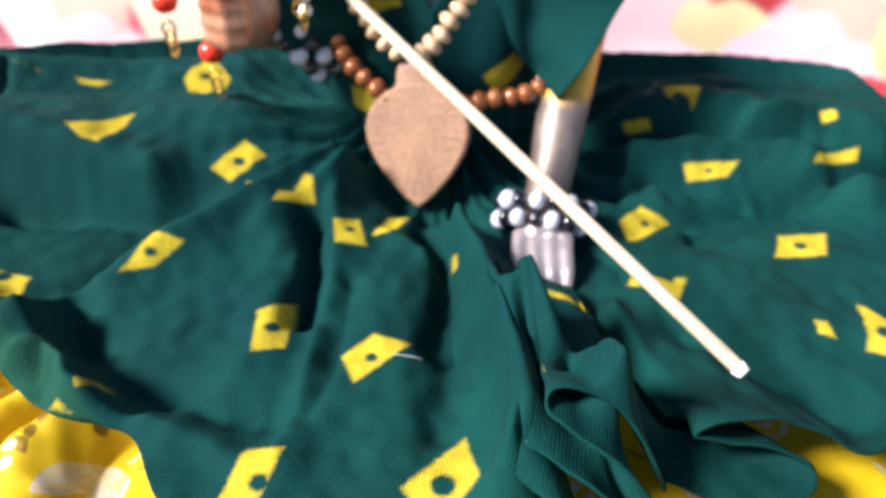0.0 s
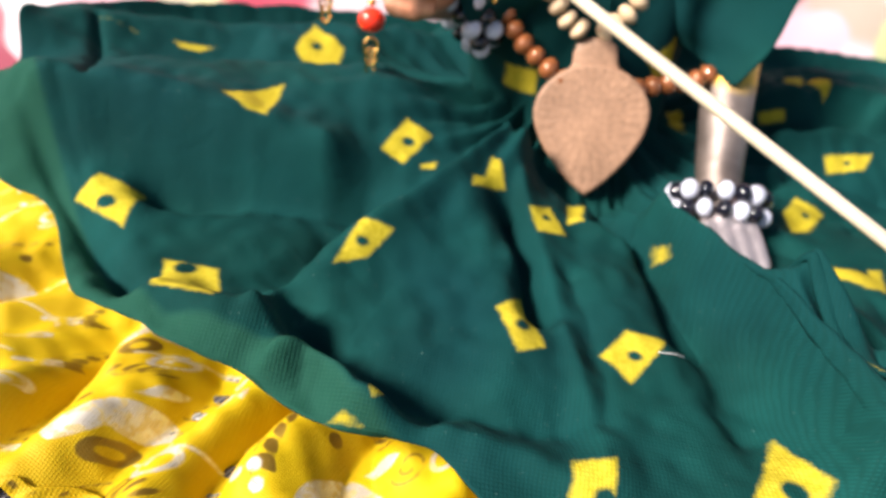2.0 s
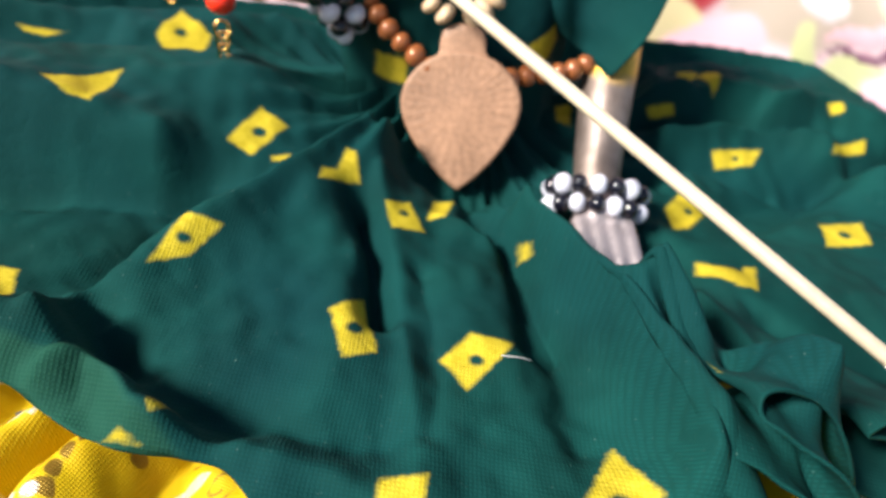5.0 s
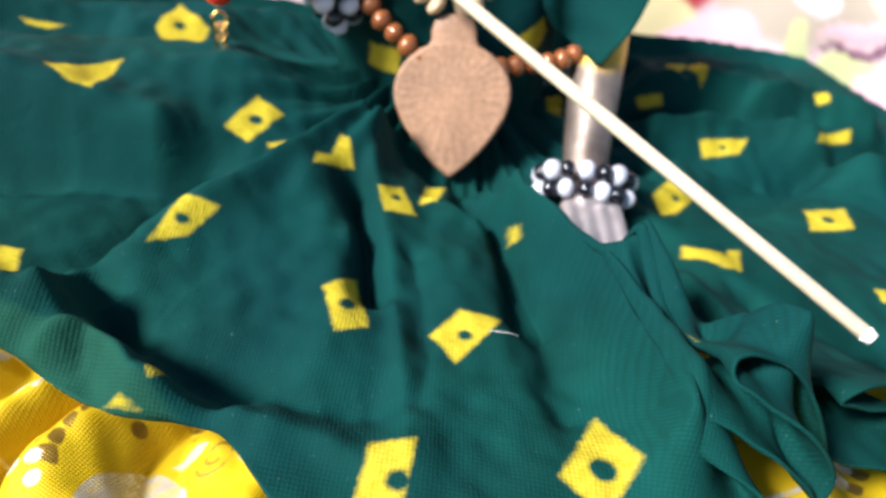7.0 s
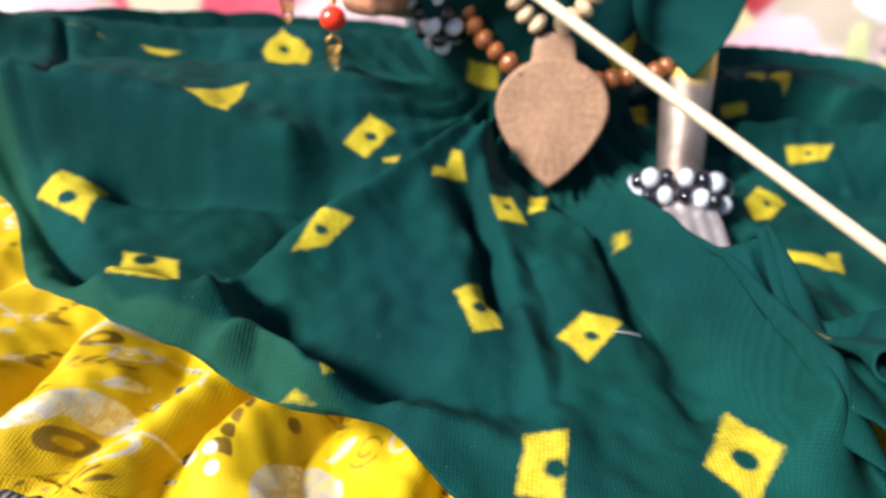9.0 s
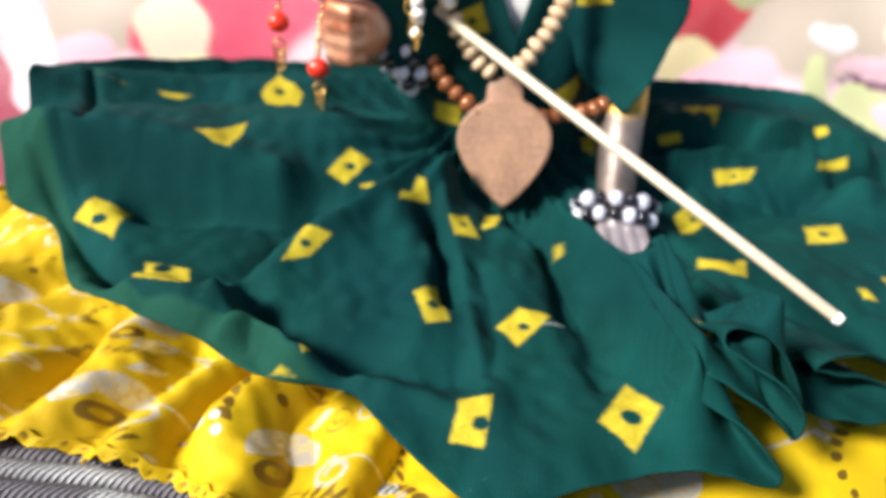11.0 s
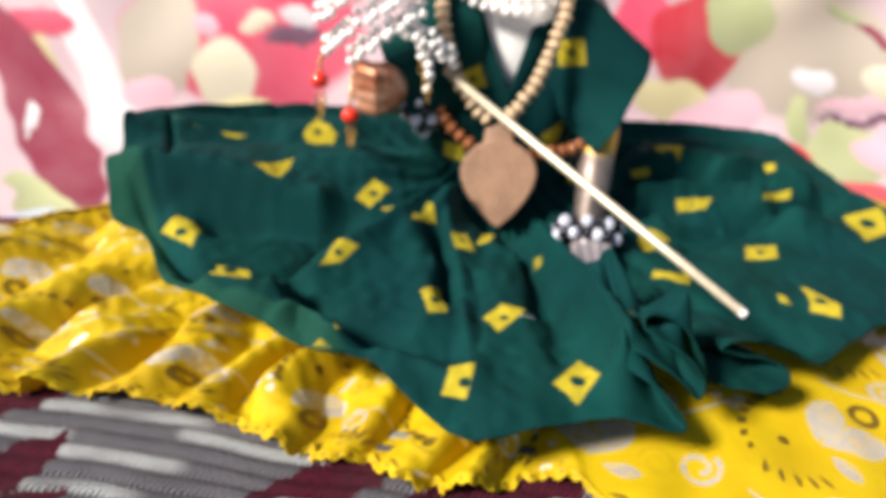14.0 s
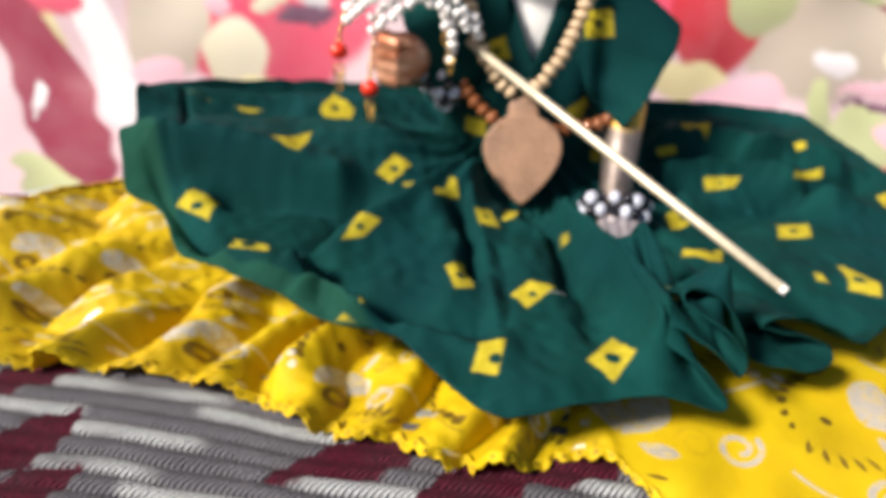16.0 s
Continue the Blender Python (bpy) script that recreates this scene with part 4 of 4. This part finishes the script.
def leaf_pendant():
    """A flat leaf of wood with a short stem, its face cut with fine lines that run out from the middle."""
    n = 96
    outline = []
    for k in range(n):
        t = 2 * math.pi * k / n
        r = 0.0145
        x, z = r * math.sin(t), r * math.cos(t)
        if z < 0:
            z = z * (0.94 + 0.50 * (1 - abs(x) / r) ** 1.1)
            x = x * (1 - 0.06 * (-z / 0.02))
        else:
            z *= 0.86
        outline.append(Vector((x, 0, z)))
    bm = bmesh.new()
    rings = []
    for f, depth in ((1.0, 0.0010), (1.0, -0.0007), (0.965, -0.0013), (0.93, -0.00135), (0.87, -0.0013), (0.6, -0.0014), (0.3, -0.00145)):
        rings.append([bm.verts.new((p.x * f, depth + (0.00011 * math.sin(k * 2 * math.pi * 32 / n) if 0.5 < f < 0.88 else 0), p.z * f)) for k, p in enumerate(outline)])
    for a, b in zip(rings, rings[1:]):
        for k in range(n):
            bm.faces.new((a[k], a[(k + 1) % n], b[(k + 1) % n], b[k]))
    mid = bm.verts.new((0, -0.0018, 0))
    for k in range(n):
        bm.faces.new((rings[-1][k], rings[-1][(k + 1) % n], mid))
    bm.faces.new(rings[0][::-1])
    bmesh.ops.recalc_face_normals(bm, faces=bm.faces[:])
    return bm


PENDANT = pose(-0.0068, 0.1750, 0.0420, -17, -6, -15)
leaf_ob = part("pendant", leaf_pendant(), WOOD, necklace, "pale brown carved wooden leaf pendant")
leaf_ob.matrix_basis = PENDANT
bm = bmesh.new()
tube(bm, [(0, 0, 0.0030), (0, 0, 0.0085), (0, 0, 0.0108), (0, 0, 0.0125), (0, 0, 0.0150), (0, 0, 0.0170), (0, 0, 0.0182), (0, 0, 0.0187)], [0.0030, 0.0074, 0.0064, 0.0055, 0.0054, 0.0048, 0.0034, 0.0012], 24, 0.16)
bail = part("stem", bm, WOOD, leaf_ob)
bail.matrix_parent_inverse = Matrix.Identity(4)

brown = bead_mesh("brown_bead", 0.0027, BROWN)
second = thing("brown_necklace", (-0.008, 0.184, 0.046), "glossy brown bead necklace hanging behind the pendant", "necklace")
string_beads(second, [(-0.033, 0.200, 0.070), (-0.029, 0.190, 0.062), (-0.022, 0.184, 0.054), (-0.012, 0.1800, 0.048), (0.002, 0.1790, 0.047), (0.014, 0.180, 0.049), (0.024, 0.182, 0.050), (0.031, 0.186, 0.053)], [brown], 0.0040, 0.0003)

collar_bead = bead_mesh("collar_bead", 0.0019, PEARL)
third = thing("silver_necklace", (-0.002, 0.194, 0.106), "short string of silver white beads across the open collar", "necklace")
for drop in (0.0, 0.0042):
    string_beads(third, [(-0.023, 0.1985, 0.107 - drop), (-0.013, 0.1950, 0.1030 - drop), (-0.003, 0.1935, 0.1015 - drop), (0.007, 0.1950, 0.1030 - drop), (0.017, 0.1985, 0.107 - drop)], [collar_bead], 0.0042, 0.0005)

# ---- bracelets of black and white beads ----
black, white = bead_mesh("black_bead", 0.0024, BLACK), bead_mesh("white_bead", 0.0026, WHITE)


def bracelet(at, turn, radius, rows, flat=0.8):
    own = thing("bracelet", at, "black and white glass bead bracelet round the statue's wrist", "bracelet", "bead bracelets")
    m = Matrix.Translation(at) @ turn
    for r in range(rows):
        loop = [m @ Vector((radius * math.cos(a), radius * flat * math.sin(a), (r - (rows - 1) / 2) * 0.0047)) for a in [2 * math.pi * k / 24 for k in range(25)]]
        string_beads(own, [tuple(p) for p in loop], [white, black] if r % 2 else [black, white], 0.0042, 0.0002)


bracelet((0.0265, 0.1600, 0.0245), Matrix.Rotation(radians(-38), 4, "X") @ Matrix.Rotation(radians(8), 4, "Y"), 0.0112, 2, 0.85)
bracelet((-0.0390, 0.194, 0.0605), Matrix.Rotation(radians(-20), 4, "X") @ Matrix.Rotation(radians(48), 4, "Y"), 0.0100, 2, 0.95)

# ---- the flute with its hanging ornaments ----
TIP, HOLD = Vector((0.0513, 0.0897, 0.0346)), Vector((-0.0251, 0.1860, 0.0753))
way = (HOLD - TIP).normalized()
flute = thing("flute", HOLD, "pale gold flute rod held slantwise in the statue's hand", "flute")
bm = bmesh.new()
far = (HOLD - TIP).length + 0.024
tube(bm, [TIP + way * d for d in (0.0, 0.0004, 0.03, 0.06, 0.09, far)], [0.00115, 0.00145, 0.00145, 0.00150, 0.00150, 0.0014], 10)
part("rod", bm, ROD, flute)
bm = bmesh.new()
tube(bm, [TIP - way * 0.0005, TIP + way * 0.0012], [0.0013, 0.00155], 10)
part("end_cap", bm, PEARL, flute, "bright silver end cap")

pearl = bead_mesh("pearl_bead", 0.0018, PEARL)
ornament = thing("beaded_ornament", (-0.045, 0.184, 0.088), "cluster of silver white beads tied round the flute above the hand", "ornament")
STRANDS = [(-74, 94, -66, 100, -55, 106, -46, 111), (-71, 84, -62, 92, -50, 99, -40, 106), (-63, 81, -55, 87, -45, 94, -36, 99), (-46, 93, -36, 89, -30, 85, -25, 79), (-38, 88, -36, 83, -34, 78, -34, 71)]
for x0, z0, x1, z1, x2, z2, x3, z3 in STRANDS:
    for dy, dz in ((0.0, 0.0), (0.0035, 0.0034)):
        string_beads(ornament, [(x0 / 1000, 0.181 + dy, z0 / 1000 + dz), (x1 / 1000, 0.1775 + dy, z1 / 1000 + dz), (x2 / 1000, 0.178 + dy, z2 / 1000 + dz), (x3 / 1000, 0.182 + dy, z3 / 1000 + dz)], [pearl], 0.0030, 0.0007)

gold_bead = bead_mesh("gold_bead", 0.0011, GOLD)


def tassel(x, y, top, red_z, low, group="hanging tassels"):
    own = thing("tassel", (x, y, top), "gold wire tassel with a red bead hanging from the ornament", "tassel", group)
    string_beads(own, [(x + 0.003, y + 0.001, top), (x + 0.001, y, (top + red_z) / 2), (x, y, red_z + 0.003)], [gold_bead], 0.0021, 0.0002, "gold_bead")
    part("red_bead", ball(bmesh.new(), (x, y, red_z), 0.0034, (1, 1, 0.9)), RED, own, "glossy red bead")
    for k in range(3):
        bm = bmesh.new()
        pts = [(x + (0.0011 + 0.0003 * k) * math.cos(a), y - 0.0004 * k, low + 0.0028 * k + 0.003 + 0.0022 * math.sin(a)) for a in [2 * math.pi * i / 14 for i in range(15)]]
        tube(bm, pts, [0.00042] * 15, 8)
        part("wire_loop", bm, GOLD, own)


tassel(-0.0623, 0.1885, 0.086, 0.0590, 0.0440)
tassel(-0.0735, 0.1915, 0.088, 0.0715, 0.0560)

chain = thing("gold_chain", (-0.0370, 0.178, 0.0835), "short chain of gold wire loops hanging from the beaded ornament", "chain")
for k in range(5):
    bm = bmesh.new()
    cx, cz = -0.0370 + 0.0006 * k, 0.0830 - 0.0033 * k
    flat = 1.0 if k % 2 else 0.35
    tube(bm, [(cx + 0.0017 * flat * math.cos(a), 0.178 + 0.0010 * (1 - flat) * math.cos(a), cz + 0.0021 * math.sin(a)) for a in [2 * math.pi * i / 14 for i in range(15)]], [0.00045] * 15, 8)
    part("wire_loop", bm, GOLD, chain)

# ---- a loose thread on the cloth ----
bm = bmesh.new()
pts, _ = spline([(-0.0100, 0.1065), (-0.0080, 0.1063), (-0.0062, 0.1064), (-0.0042, 0.1068)], 24)
pts = np.concatenate([pts, (drape(pts[:, 0], pts[:, 1]) + crumple(pts[:, 0], pts[:, 1], 0.03, 0.0004, 3) + 0.0005)[:, None]], 1)
tube(bm, [tuple(p) for p in pts], [0.00009] * 24, 6)
tagged(part("loose_thread", bm, THREAD), "fine white loose thread lying on the green skirt", "thread")
